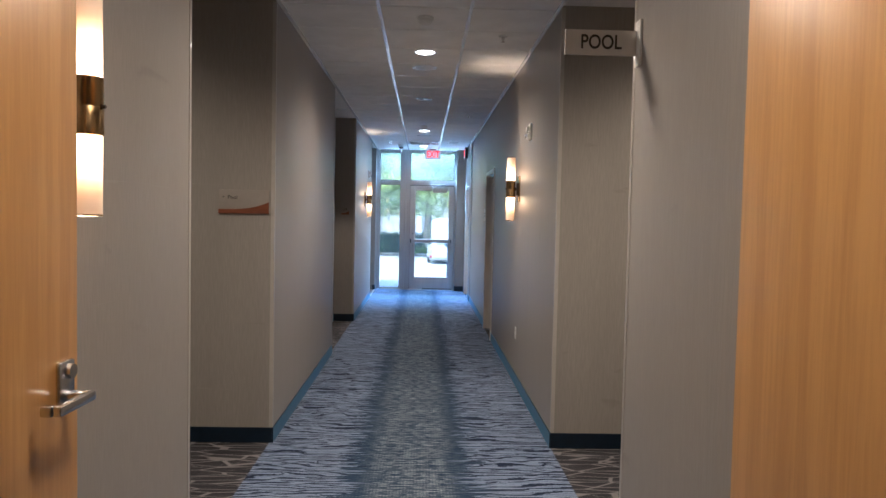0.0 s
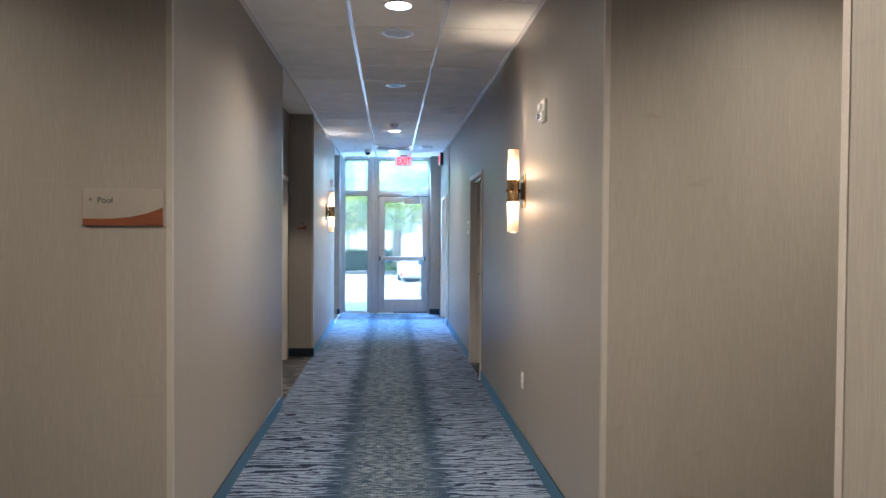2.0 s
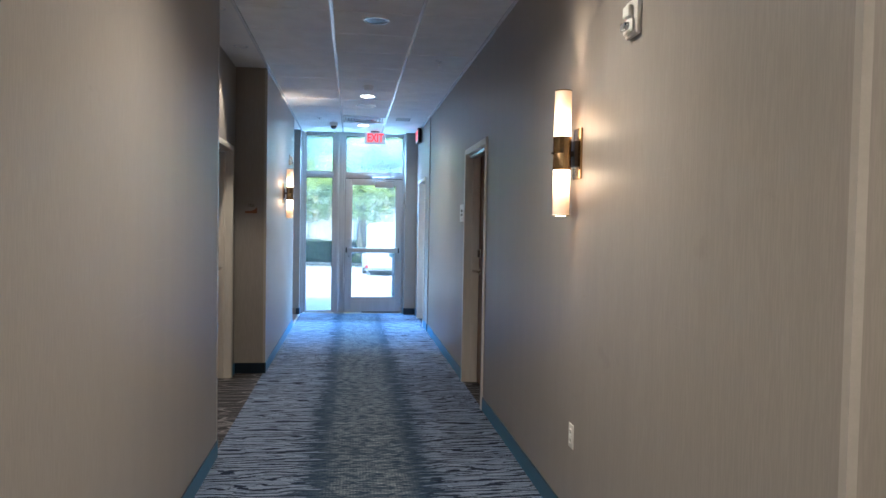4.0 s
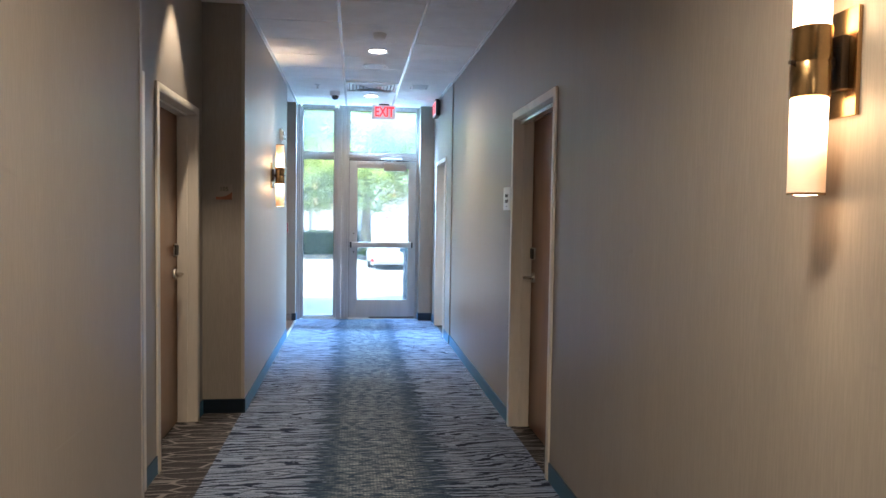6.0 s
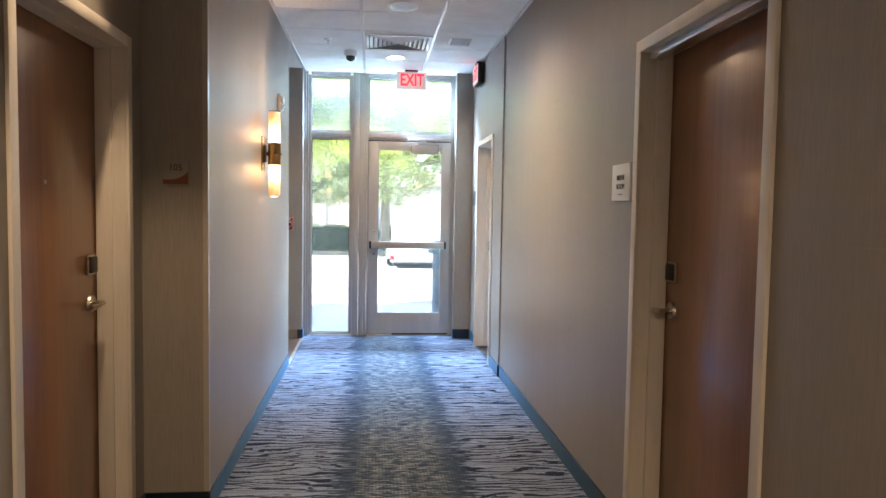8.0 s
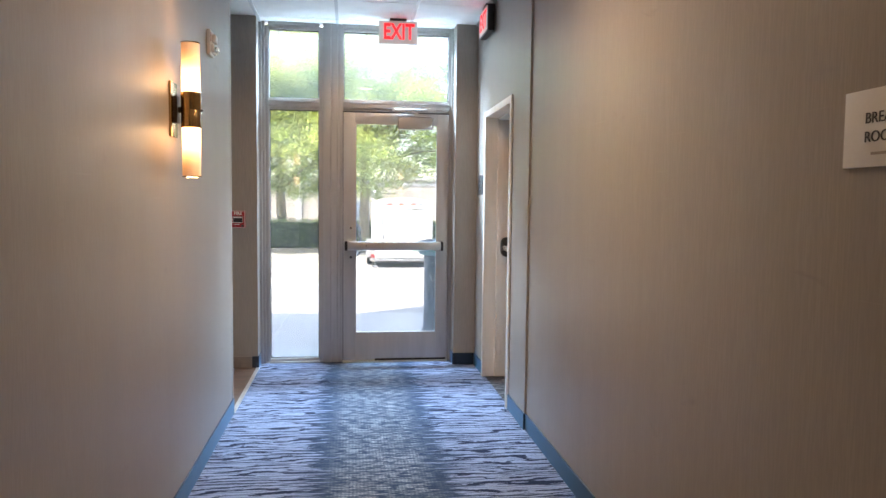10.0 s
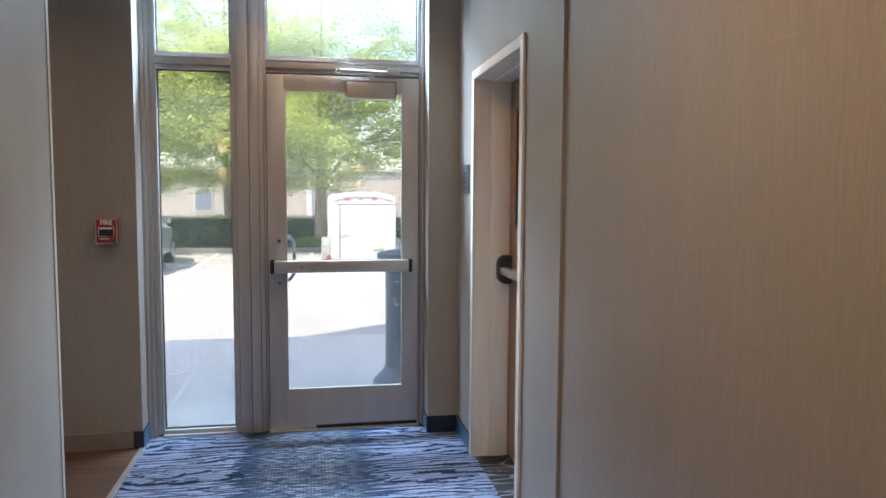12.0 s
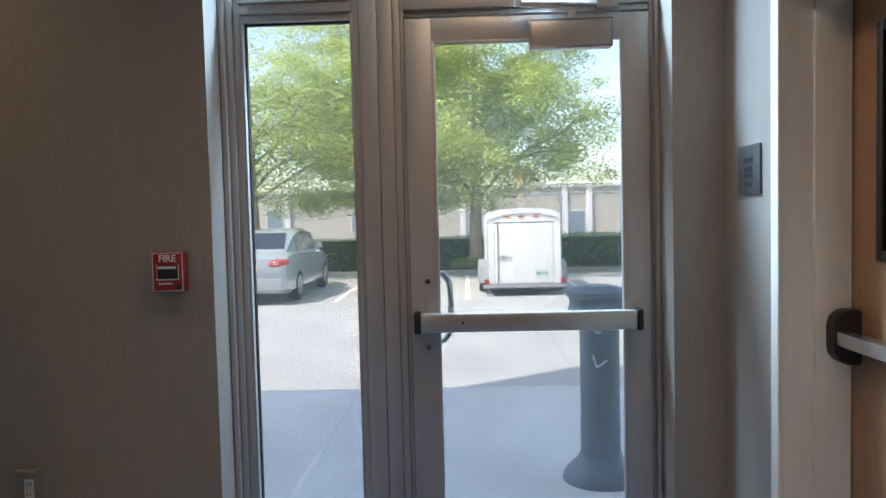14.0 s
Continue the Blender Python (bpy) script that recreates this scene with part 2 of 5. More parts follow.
def leaves(name, a, b_col):
    m, nt, b = nodes_of(name)
    r = nt.nodes.new("ShaderNodeNewGeometry").outputs["Random Per Island"]
    put(nt, b.inputs["Base Color"], blend(nt, r, a, b_col))
    b.inputs["Roughness"].default_value = 0.5
    b.inputs["Subsurface Weight"].default_value = 0.0
    add = nt.nodes.new("ShaderNodeMixShader")
    tr = nt.nodes.new("ShaderNodeBsdfTranslucent")
    put(nt, tr.inputs["Color"], blend(nt, r, tuple(c * 1.6 for c in a), tuple(c * 1.6 for c in b_col)))
    add.inputs[0].default_value = 0.62
    nt.links.new(b.outputs[0], add.inputs[1])
    nt.links.new(tr.outputs[0], add.inputs[2])
    nt.links.new(add.outputs[0], nt.nodes["Material Output"].inputs["Surface"])
    return m


M_WALL = wallcovering()
M_CARPET = carpet()
M_CEIL = plain("ceiling_tile", (0.9, 0.895, 0.885), 0.9, vary=0.05, scale=(5, 5, 5), fine=(300, 300, 300), relief=0.35, world_place=True)
M_GYP = plain("ceiling_paint", (0.78, 0.76, 0.73), 0.8, vary=0.04, scale=(3, 3, 3), relief=0.1, world_place=True)
M_GRID = plain("white_enamel", (0.85, 0.86, 0.87), 0.22, vary=0.03, relief=0.0, coat=0.2)
M_BASE = plain("rubber_base", (0.005, 0.012, 0.024), 0.33, vary=0.25, relief=0.05)
# Blue sheen tint paints the sky's reflection seen along the black base.
base_bsdf = M_BASE.node_tree.nodes["Principled BSDF"]
base_bsdf.inputs["Sheen Weight"].default_value = 0.4
base_bsdf.inputs["Sheen Roughness"].default_value = 0.35
base_bsdf.inputs["Sheen Tint"].default_value = (0.09, 0.33, 0.62, 1)
M_BASE_TAUPE = plain("taupe_base", (0.22, 0.19, 0.17), 0.45, vary=0.1)
M_FRAME = plain("cream_enamel", (0.76, 0.72, 0.65), 0.4, vary=0.07, scale=(9, 9, 1.5), fine=(90, 90, 6), relief=0.05)
M_MAPLE = wood("maple_veneer", (0.6, 0.335, 0.105), (0.46, 0.24, 0.065))
M_BROWN = wood("brown_veneer", (0.31, 0.14, 0.062), (0.215, 0.092, 0.04), rough=0.31, coat=0.5, coat_rough=0.14)
M_STAIRWOOD = wood("stair_door_veneer", (0.42, 0.24, 0.13), (0.33, 0.18, 0.095))
M_NICKEL = plain("satin_nickel", (0.55, 0.5, 0.44), 0.28, 1.0, vary=0.06, relief=0.03)
M_BRASS = plain("aged_brass", (0.42, 0.28, 0.13), 0.24, 1.0, vary=0.15, scale=(40, 40, 6), relief=0.03)
M_BRONZE = plain("dark_bronze", (0.06, 0.045, 0.035), 0.4, 0.8)
M_ALU = plain("anodised_aluminium", (0.44, 0.43, 0.42), 0.42, 0.4, vary=0.06, scale=(20, 20, 2), fine=(200, 200, 8), relief=0.03)
M_ALU_LIGHT = plain("brushed_bar", (0.52, 0.51, 0.49), 0.33, 0.7, vary=0.05)
M_STEEL = plain("brushed_steel", (0.62, 0.62, 0.62), 0.25, 1.0, vary=0.05)
M_BLACK = plain("black_plastic", (0.012, 0.012, 0.013), 0.4, vary=0.2)
M_GASKET = plain("black_rubber", (0.01, 0.01, 0.01), 0.7)
M_WHITE = plain("white_plastic", (0.78, 0.77, 0.74), 0.4, vary=0.03)
M_GUARD = plain("corner_guard_vinyl", (0.42, 0.39, 0.355), 0.3, vary=0.05, coat=0.3)
# Tint far deeper than the real pane's, to darken the bright outdoors.
M_GLASS = hazy_glass("window_glass", (0.248, 0.265, 0.26))
M_WIRED = glass("lite_glass", (0.35, 0.37, 0.36))
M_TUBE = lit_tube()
M_LENS = glow("lamp_lens", (1.0, 0.84, 0.64), 1.5)
M_BULB = glow("sconce_bulb", (1.0, 0.56, 0.24), 3.0)
M_RED_GLOW = glow("red_letters", (1.0, 0.015, 0.02), 0.11)
M_EXIT_FACE = glow("exit_face", (0.6, 0.58, 0.56), 0.016)
M_SIGN_GREY = plain("sign_taupe", (0.3, 0.27, 0.24), 0.4, vary=0.05)
M_SIGN_RED = wood("sign_mahogany", (0.2, 0.062, 0.026), (0.12, 0.036, 0.016), stretch=(6, 6, 40))
M_INK = plain("dark_ink", (0.02, 0.018, 0.018), 0.5)
M_PLATE_WHITE = plain("sign_white", (0.72, 0.72, 0.70), 0.35, vary=0.03)
M_PEWTER = plain("sign_pewter", (0.09, 0.095, 0.1), 0.4, 0.4, vary=0.08)
M_RED = plain("alarm_red", (0.34, 0.014, 0.018), 0.3, vary=0.08, coat=0.3)
M_PLANK = wood("vinyl_plank", (0.14, 0.078, 0.052), (0.065, 0.036, 0.025), stretch=(3, 30, 3), world_place=True)
M_STRIP = plain("strip_metal", (0.7, 0.69, 0.66), 0.3, 0.8)
M_STUCCO_OWN = plain("hotel_stucco", (0.5, 0.45, 0.38), 0.9, vary=0.08, scale=(2, 2, 2), relief=0.3, world_place=True)
M_CONCRETE = plain("concrete_walk", (0.6, 0.59, 0.57), 0.85, vary=0.1, scale=(1.6, 1.6, 1.6), fine=(60, 60, 60), relief=0.3, world_place=True)
M_LOT = plain("concrete_lot", (0.40, 0.39, 0.37), 0.9, vary=0.12, scale=(0.8, 0.8, 0.8), fine=(40, 40, 40), relief=0.3, world_place=True)
M_KERB = plain("kerb_concrete", (0.3, 0.28, 0.25), 0.9, vary=0.2, scale=(2, 2, 2), fine=(40, 40, 40), relief=0.4, world_place=True)
M_PAINT_LINE = plain("road_paint", (0.75, 0.75, 0.73), 0.8, vary=0.12, scale=(6, 6, 6), world_place=True)
M_MULCH = plain("mulch", (0.12, 0.075, 0.045), 0.95, vary=0.5, scale=(9, 9, 9), fine=(50, 50, 50), relief=1.0, world_place=True)
M_GRASS = plain("lawn", (0.09, 0.14, 0.035), 0.9, vary=0.4, scale=(6, 6, 6), fine=(70, 70, 70), relief=1.0, world_place=True)
M_STUCCO = plain("far_stucco", (0.40, 0.355, 0.295), 0.9, vary=0.06, scale=(1.2, 1.2, 1.2), relief=0.3, world_place=True)
M_FAR_TRIM = plain("far_trim", (0.6, 0.58, 0.55), 0.8, vary=0.04, world_place=True)
M_FAR_GLASS = plain("far_window", (0.17, 0.2, 0.24), 0.15, vary=0.15)
M_BARK = plain("bark", (0.36, 0.28, 0.21), 0.9, vary=0.35, scale=(18, 18, 4), fine=(70, 70, 20), relief=1.0)
M_LEAF = leaves("tree_leaf", (0.27, 0.35, 0.11), (0.48, 0.51, 0.17))
M_LEAF_DRY = leaves("dry_leaf", (0.3, 0.2, 0.03), (0.4, 0.27, 0.05))
M_HEDGE = leaves("hedge_leaf", (0.14, 0.24, 0.09), (0.42, 0.5, 0.2))
M_CAR = plain("silver_paint", (0.44, 0.47, 0.5), 0.3, 0.35, vary=0.03, relief=0.0, coat=1.0)
M_CARGLASS = plain("tinted_glass", (0.02, 0.025, 0.028), 0.05, vary=0.05, relief=0.0, coat=0.5)
M_TYRE = plain("tyre_rubber", (0.018, 0.018, 0.018), 0.85, vary=0.2)
M_RIM = plain("rim_alloy", (0.5, 0.5, 0.5), 0.35, 0.8)
M_TAIL = plain("tail_lamp", (0.42, 0.02, 0.018), 0.15, vary=0.1, coat=0.8)
M_AMBER = plain("marker_lamp", (0.75, 0.12, 0.02), 0.2, vary=0.1, coat=0.5)
M_TRAILER = plain("trailer_white", (0.8, 0.8, 0.79), 0.4, vary=0.03, scale=(3, 3, 3), coat=0.2)
M_TRIM_GREY = plain("trailer_aluminium", (0.42, 0.43, 0.44), 0.4, 0.5)
M_BOLLARD = plain("blue_grey_enamel", (0.085, 0.115, 0.16), 0.45, vary=0.1, scale=(6, 6, 2), coat=0.1)
M_CHALK = plain("scratch_white", (0.6, 0.63, 0.65), 0.7)
M_PLATE = plain("licence_plate", (0.6, 0.66, 0.6), 0.4)
M_GREEN = plain("plate_green", (0.1, 0.3, 0.14), 0.5)

# ---------------------------------------------------------------- building blocks


def box(bm, x0, y0, z0, x1, y1, z1, bevel=0.0):
    """A box between two corners, with its edges rounded by bevel."""
    r = bmesh.ops.create_cube(bm, size=1.0)
    c = Vector(((x0 + x1) / 2, (y0 + y1) / 2, (z0 + z1) / 2))
    for v in r["verts"]:
        v.co = Vector((v.co.x * abs(x1 - x0), v.co.y * abs(y1 - y0), v.co.z * abs(z1 - z0))) + c
    if bevel:
        edges = list({e for v in r["verts"] for e in v.link_edges})
        bmesh.ops.bevel(bm, geom=edges, offset=bevel, segments=2, profile=0.6, affect="EDGES")
    return bm


def rod(bm, a, b, r0, r1=None, seg=16):
    """A round bar from a to b."""
    a, b = Vector(a), Vector(b)
    d = b - a
    m = Matrix.Translation((a + b) / 2) @ d.to_track_quat("Z", "Y").to_matrix().to_4x4()
    bmesh.ops.create_cone(bm, cap_ends=True, segments=seg, radius1=r0, radius2=r0 if r1 is None else r1, depth=d.length, matrix=m)
    return bm


def lathe(bm, profile, seg=24, centre=(0, 0, 0)):
    """Rings of (radius, z) round a vertical axis."""
    rings = []
    for r, z in profile:
        rings.append([bm.verts.new((centre[0] + r * math.cos(2 * math.pi * i / seg), centre[1] + r * math.sin(2 * math.pi * i / seg), centre[2] + z)) for i in range(seg)])
    for p, q in zip(rings, rings[1:]):
        for i in range(seg):
            bm.faces.new((p[i], p[(i + 1) % seg], q[(i + 1) % seg], q[i]))
    bm.faces.new(rings[0][::-1])
    bm.faces.new(rings[-1])
    bmesh.ops.recalc_face_normals(bm, faces=bm.faces)
    return bm


def tube(bm, points, r, seg=10):
    """A bent round bar along points."""
    pts = [Vector(p) for p in points]
    rings = []
    for i, p in enumerate(pts):
        d = (pts[min(i + 1, len(pts) - 1)] - pts[max(i - 1, 0)]).normalized()
        q = d.to_track_quat("Z", "Y")
        rings.append([bm.verts.new(p + q @ Vector((r * math.cos(2 * math.pi * k / seg), r * math.sin(2 * math.pi * k / seg), 0))) for k in range(seg)])
    for a, b in zip(rings, rings[1:]):
        for k in range(seg):
            bm.faces.new((a[k], a[(k + 1) % seg], b[(k + 1) % seg], b[k]))
    bm.faces.new(rings[0][::-1])
    bm.faces.new(rings[-1])
    bmesh.ops.recalc_face_normals(bm, faces=bm.faces)
    return bm


def prism(bm, outline, x0, x1):
    """An outline in (y, z), pulled along x from x0 to x1."""
    a = [bm.verts.new((x0, y, z)) for y, z in outline]
    b = [bm.verts.new((x1, y, z)) for y, z in outline]
    n = len(outline)
    for i in range(n):
        bm.faces.new((a[i], a[(i + 1) % n], b[(i + 1) % n], b[i]))
    bm.faces.new(a[::-1])
    bm.faces.new(b)
    bmesh.ops.recalc_face_normals(bm, faces=bm.faces)
    return bm


def mesh_object(name, bm, material, smooth=True):
    me = bpy.data.meshes.new(name)
    bm.to_mesh(me)
    bm.free()
    me.materials.append(material)
    if smooth:
        for p in me.polygons:
            p.use_smooth = True
        me.set_sharp_from_angle(angle=radians(35))
    return new(name, me)


def part(name, bm, material, parent, label=""):
    ob = mesh_object(name, bm, material)
    ob.parent = parent
    return tagged(ob, label)


def thing(name, m, label, category, group=""):
    ob = new(name)
    ob.empty_display_size = 0.1
    ob.matrix_basis = m
    return tagged(ob, label, category, group)


def structure(name, bm, material, label="", category=""):
    return tagged(mesh_object(name, bm, material, smooth=False), label, category, kind="structure")


def boxes(*rows):
    bm = bmesh.new()
    for r in rows:
        box(bm, *r)
    return bm


def lettering(name, text, size, m, material, parent, depth=0.001, label="", bold=0.0):
    """Raised letters, centred on m and read from its +z side."""
    cu = bpy.data.curves.new(name, "FONT")
    cu.body, cu.size, cu.extrude, cu.align_x, cu.align_y, cu.offset = text, size, depth, "CENTER", "CENTER", bold
    tmp = bpy.data.objects.new(name, cu)
    scene.collection.objects.link(tmp)
    me = bpy.data.meshes.new_from_object(tmp.evaluated_get(bpy.context.evaluated_depsgraph_get()))
    bpy.data.objects.remove(tmp)
    me.materials.clear()
    me.materials.append(material)
    me.transform(m)
    ob = new(name, me)
    ob.parent = parent
    return tagged(ob, label)


UP_FACING = {"-y": pose(0, 0, 0, 90, 0, 0), "+x": pose(0, 0, 0, 90, 0, 90), "-x": pose(0, 0, 0, 90, 0, -90)}

# ---------------------------------------------------------------- walls, floor and ceiling
T = 0.28
DL1, DL2 = (8.37, 9.41), (9.64, 10.70)      # doors in the recess
DB = (9.352, 10.42)                         # break room door
DS = (13.985, 14.965)                         # stair door
DOOR_TOP, STAIR_TOP = 2.197, 2.178
E = 0.045                                    # casing overlap on the opening


def wall_with_doors(x0, x1, y0, y1, doors):
    """Wall along y between y0 and y1 with full-depth door openings (start, end, top)."""
    bm = bmesh.new()
    at = y0
    for a, b, top in doors:
        box(bm, x0, at, 0, x1, a + E, H + 0.05)
        box(bm, x0, a + E, top - E, x1, b - E, H + 0.05)
        at = b - E
    box(bm, x0, at, 0, x1, y1, H + 0.05)
    return bm


WALL_LABEL = "taupe vinyl wallcovering with fine vertical strands"
structure("wall_left_near", boxes((XL - T, -4, 0, XL, 3.5, H + 0.05)), M_WALL, WALL_LABEL)
structure("wall_left_middle", boxes((XL - T, 5.22, 0, XL, 8.35, H + 0.05), (-4.2, 5.22, 0, XL - T, 5.42, H + 0.05)), M_WALL, WALL_LABEL)
structure("wall_recess", wall_with_doors(XA - T, XA, 8.35, 10.86, [(*DL1, DOOR_TOP), (*DL2, DOOR_TOP)]), M_WALL, WALL_LABEL)
structure("wall_left_far", boxes((XA - T, 10.86, 0, XL, 14.06, H + 0.05), (-4.2, 13.9, 0, XA - T, 14.06, H + 0.05)), M_WALL, WALL_LABEL)
structure("wall_right_near", boxes((XR, -4, 0, XR + T, 3.5, H + 0.05)), M_WALL, WALL_LABEL)
structure("wall_right_middle", wall_with_doors(XR, XR + T, 5.17, 13.53, [(*DB, DOOR_TOP)]), M_WALL, WALL_LABEL)
structure("wall_right_return", boxes((XR + T, 5.17, 0, 4.2, 5.37, H + 0.05)), M_WALL, WALL_LABEL)
structure("wall_right_far", wall_with_doors(XP, XR + T + 0.06, 13.53, Y_END + 0.05, [(*DS, STAIR_TOP)]), M_WALL, WALL_LABEL)
structure("wall_end_left", boxes((-4.2, Y_END, 0, XL, Y_END + 0.25, H + 0.05)), M_WALL, WALL_LABEL)
structure("wall_end_right", boxes((0.79, Y_END, 0, XP, Y_END + 0.25, H + 0.05)), M_WALL, WALL_LABEL)
structure("wall_back", boxes((-4.2, -4.2, 0, 4.2, -4, H + 0.05)), M_WALL, WALL_LABEL)
structure("wall_side_left", boxes((-4.4, -4.2, 0, -4.2, Y_END + 0.2, H + 0.05)), M_WALL, WALL_LABEL)
structure("wall_side_right", boxes((4.2, -4.2, 0, 4.4, Y_END + 0.2, H + 0.05)), M_WALL, WALL_LABEL)
structure("wall_passage_left", boxes((-4.2, 3.35, 0, XL - T, 3.5, H + 0.05)), M_WALL, WALL_LABEL)
structure("wall_passage_right", boxes((XR + T, 3.35, 0, 4.2, 3.5, H + 0.05)), M_WALL, WALL_LABEL)
# stubs that carry the two held-open doors
structure("wall_door_stubs", boxes((XL, 0.95, 0, -0.76, 1.12, H), (0.9, 0.95, 0, XR, 1.12, H), (-0.76, 0.95, 2.3, 0.9, 1.12, H)), M_WALL, WALL_LABEL)

structure("floor", boxes((-4.2, -4.2, -0.15, 4.2, 15.56, 0)), M_CARPET, "blue-grey streaked hotel carpet with a woven dark middle")
floor_side = structure("floor_vestibule", boxes((-4.2, 14.06, 0, XL - 0.012, Y_END, 0.003)), M_MULCH, "brown wood-look plank floor")
floor_side.data.materials[0] = plain("plank_joint", (0.05, 0.03, 0.02), 0.7)
plank = bmesh.new()
box(plank, 0, 0, 0, 0.9, 0.145, 0.003, 0.001)
plank_mesh = bpy.data.meshes.new("plank")
plank.to_mesh(plank_mesh)
plank.free()
plank_mesh.materials.append(M_PLANK)
for row in range(9):
    for k in range(4):
        x0 = XL - 0.014 - 0.9 * (k + 1) - (0.3 * (row % 3) if k else 0)
        if x0 < -4.2 or k == 0 and row % 3:
            continue
        ob = new("plank", plank_mesh)
        ob.parent = floor_side
        ob.location = (x0, 14.062 + row * 0.1455, 0.003)
for row in range(9):
    if row % 3:
        ob = new("plank", plank_mesh)
        ob.parent = floor_side
        ob.scale = (0.3 * (row % 3) / 0.9 + 1, 1, 1)
        ob.location = (XL - 0.014 - 0.9 * ob.scale.x, 14.062 + row * 0.1455, 0.003)
structure("trim_floor_strip", boxes((XL - 0.014, 14.06, 0, XL + 0.012, Y_END, 0.008)), M_STRIP, "thin bright metal floor strip")

# ceiling tiles on a white grid, one mesh each
GX0, GX1 = -0.235, 0.395
tile_y = [5.3 + 0.594 * k for k in range(-16, 18)]
bm = bmesh.new()
for a, b in ((XL + 0.012, GX0 - 0.010), (GX0 + 0.010, GX1 - 0.010), (GX1 + 0.010, XR - 0.012)):
    for y in tile_y:
        y0, y1 = y + 0.006, min(y + 0.588, 15.54)
        if y1 - y0 > 0.05 and y0 > -4:
            box(bm, a, y0, H, b, y1, H + 0.015, 0.003)
box(bm, -4.2, -4.2, H + 0.012, 4.2, 15.6, H + 0.02)
box(bm, XL + 0.001, 15.545, H, 0.789, 15.66, H + 0.011)
structure("ceiling", bm, M_CEIL, "white mineral-fibre ceiling tiles in a lay-in grid")
structure("ceiling_recess", boxes((XA, 8.35, H - 0.002, XL - 0.002, 10.86, H + 0.01)), M_GYP, "smooth painted ceiling of the door recess")
structure("ceiling_passages", boxes((-4.2, 3.5, H - 0.002, XL - 0.002, 5.22, H + 0.01), (XR + 0.002, 3.5, H - 0.002, 4.2, 5.17, H + 0.01), (-4.2, 14.06, H - 0.002, XL - 0.002, Y_END, H + 0.01)), M_GYP, "smooth painted ceiling of the side passages")
bm = bmesh.new()
for gx in (GX0, GX1):
    box(bm, gx - 0.0125, -4, H - 0.006, gx + 0.0125, 15.55, H + 0.004)
structure("trim_ceiling_runner", bm, M_GRID, "glossy white ceiling grid runners")
bm = bmesh.new()
box(bm, XL, -4, H - 0.012, XL + 0.022, 15.55, H + 0.002)
box(bm, XR - 0.022, -4, H - 0.012, XR, 13.53, H + 0.002)
box(bm, XP - 0.022, 13.53, H - 0.012, XP, 15.55, H + 0.002)
structure("trim_ceiling_edge", bm, M_GRID, "white wall angle round the ceiling")
# Unseen slab, added to keep sun and sky light out of the corridor.
structure("roof", boxes((-6, -5, H + 0.1, 6, 15.385, H + 0.4)), M_STUCCO_OWN, "flat unseen slab that keeps sun off the corridor")
# Unseen heights and the step at x -5.7 shape the walk's shadow edge.
structure("wall_front_shade", boxes((-9, Y_END + 0.02, H + 0.02, -5.7, Y_END + 0.24, 9.4), (-5.7, Y_END + 0.02, H + 0.02, 14, Y_END + 0.24, 11.6), (-9, Y_END + 0.25, -0.3, -0.93, Y_END + 0.3, H + 0.02), (0.84, Y_END + 0.25, -0.3, 14, Y_END + 0.3, H + 0.02)), M_STUCCO_OWN, "tan stucco outer wall, its unseen upper height set to shade the walk")

# rubber base
B = 0.009


def base_run(name, rows, material=M_BASE, label="black rubber wall base"):
    bm = bmesh.new()
    for r in rows:
        box(bm, r[0], r[1], 0, r[2], r[3], BASE_H, 0.003)
    structure(name, bm, material, label)


base_run("baseboard_left", [(XL, -4, XL + B, 3.5), (XL, 5.22 - B, XL + B, 8.35), (XL, 10.86 - B, XL + B, 14.06)])
base_run("baseboard_left_returns", [(-4.2, 5.22 - B, XL, 5.22), (XA, 10.86 - B, XL, 10.86), (XA, 9.41, XA + B, 9.64), (XA, 10.70, XA + B, 10.86 - B)])
base_run("baseboard_right", [(XR - B, -4, XR, 3.5), (XR - B, 5.17 - B, XR, DB[0]), (XR - B, DB[1], XR, 13.53), (XP - B, 13.53 - B, XP, DS[0]), (XP - B, DS[1], XP, Y_END)])
base_run("baseboard_right_returns", [(XR, 5.17 - B, 4.2, 5.17), (0.79, Y_END - B, XP - B, Y_END), (0.79 - B, Y_END - B, 0.79, 15.54), (XP, 13.53 - B, XR - B, 13.53)])
base_run("baseboard_vestibule", [(-4.2, Y_END - B, XL - 0.05, Y_END)], M_BASE_TAUPE, "taupe vinyl wall base")
base_run("baseboard_end_left", [(XL - 0.05, Y_END - B, XL + B, Y_END), (XL, Y_END, XL + B, 15.54)])

# corner guards
for gx, gy, dx, dy in ((XL, 3.5, -1, -1), (XL, 5.22, -1, 1), (XL, 8.35, -1, -1), (XL, 10.86, -1, 1), (XL, 14.06, -1, -1), (XR, 3.5, 1, -1), (XR, 5.17, 1, 1)):
    g = thing("corner_guard", pose(gx, gy, BASE_H), "pale vinyl guard strip on the outside wall corner", "corner guard", "corner guards")
    bm = bmesh.new()
    sx, sy = (-dx * 0.003, dx * 0.022), (-dy * 0.003, dy * 0.022)
    box(bm, min(sx), min(-dy * 0.003, 0), 0.001, max(sx), max(-dy * 0.003, 0), H - BASE_H - 0.015)
    part("flange", bm, M_GUARD, g)
    bm = bmesh.new()
    box(bm, min(-dx * 0.003, 0), min(0, dy * 0.022), 0.001, max(-dx * 0.003, 0), max(0, dy * 0.022), H - BASE_H - 0.015)
    part("flange", bm, M_GUARD, g)

# ---------------------------------------------------------------- doors


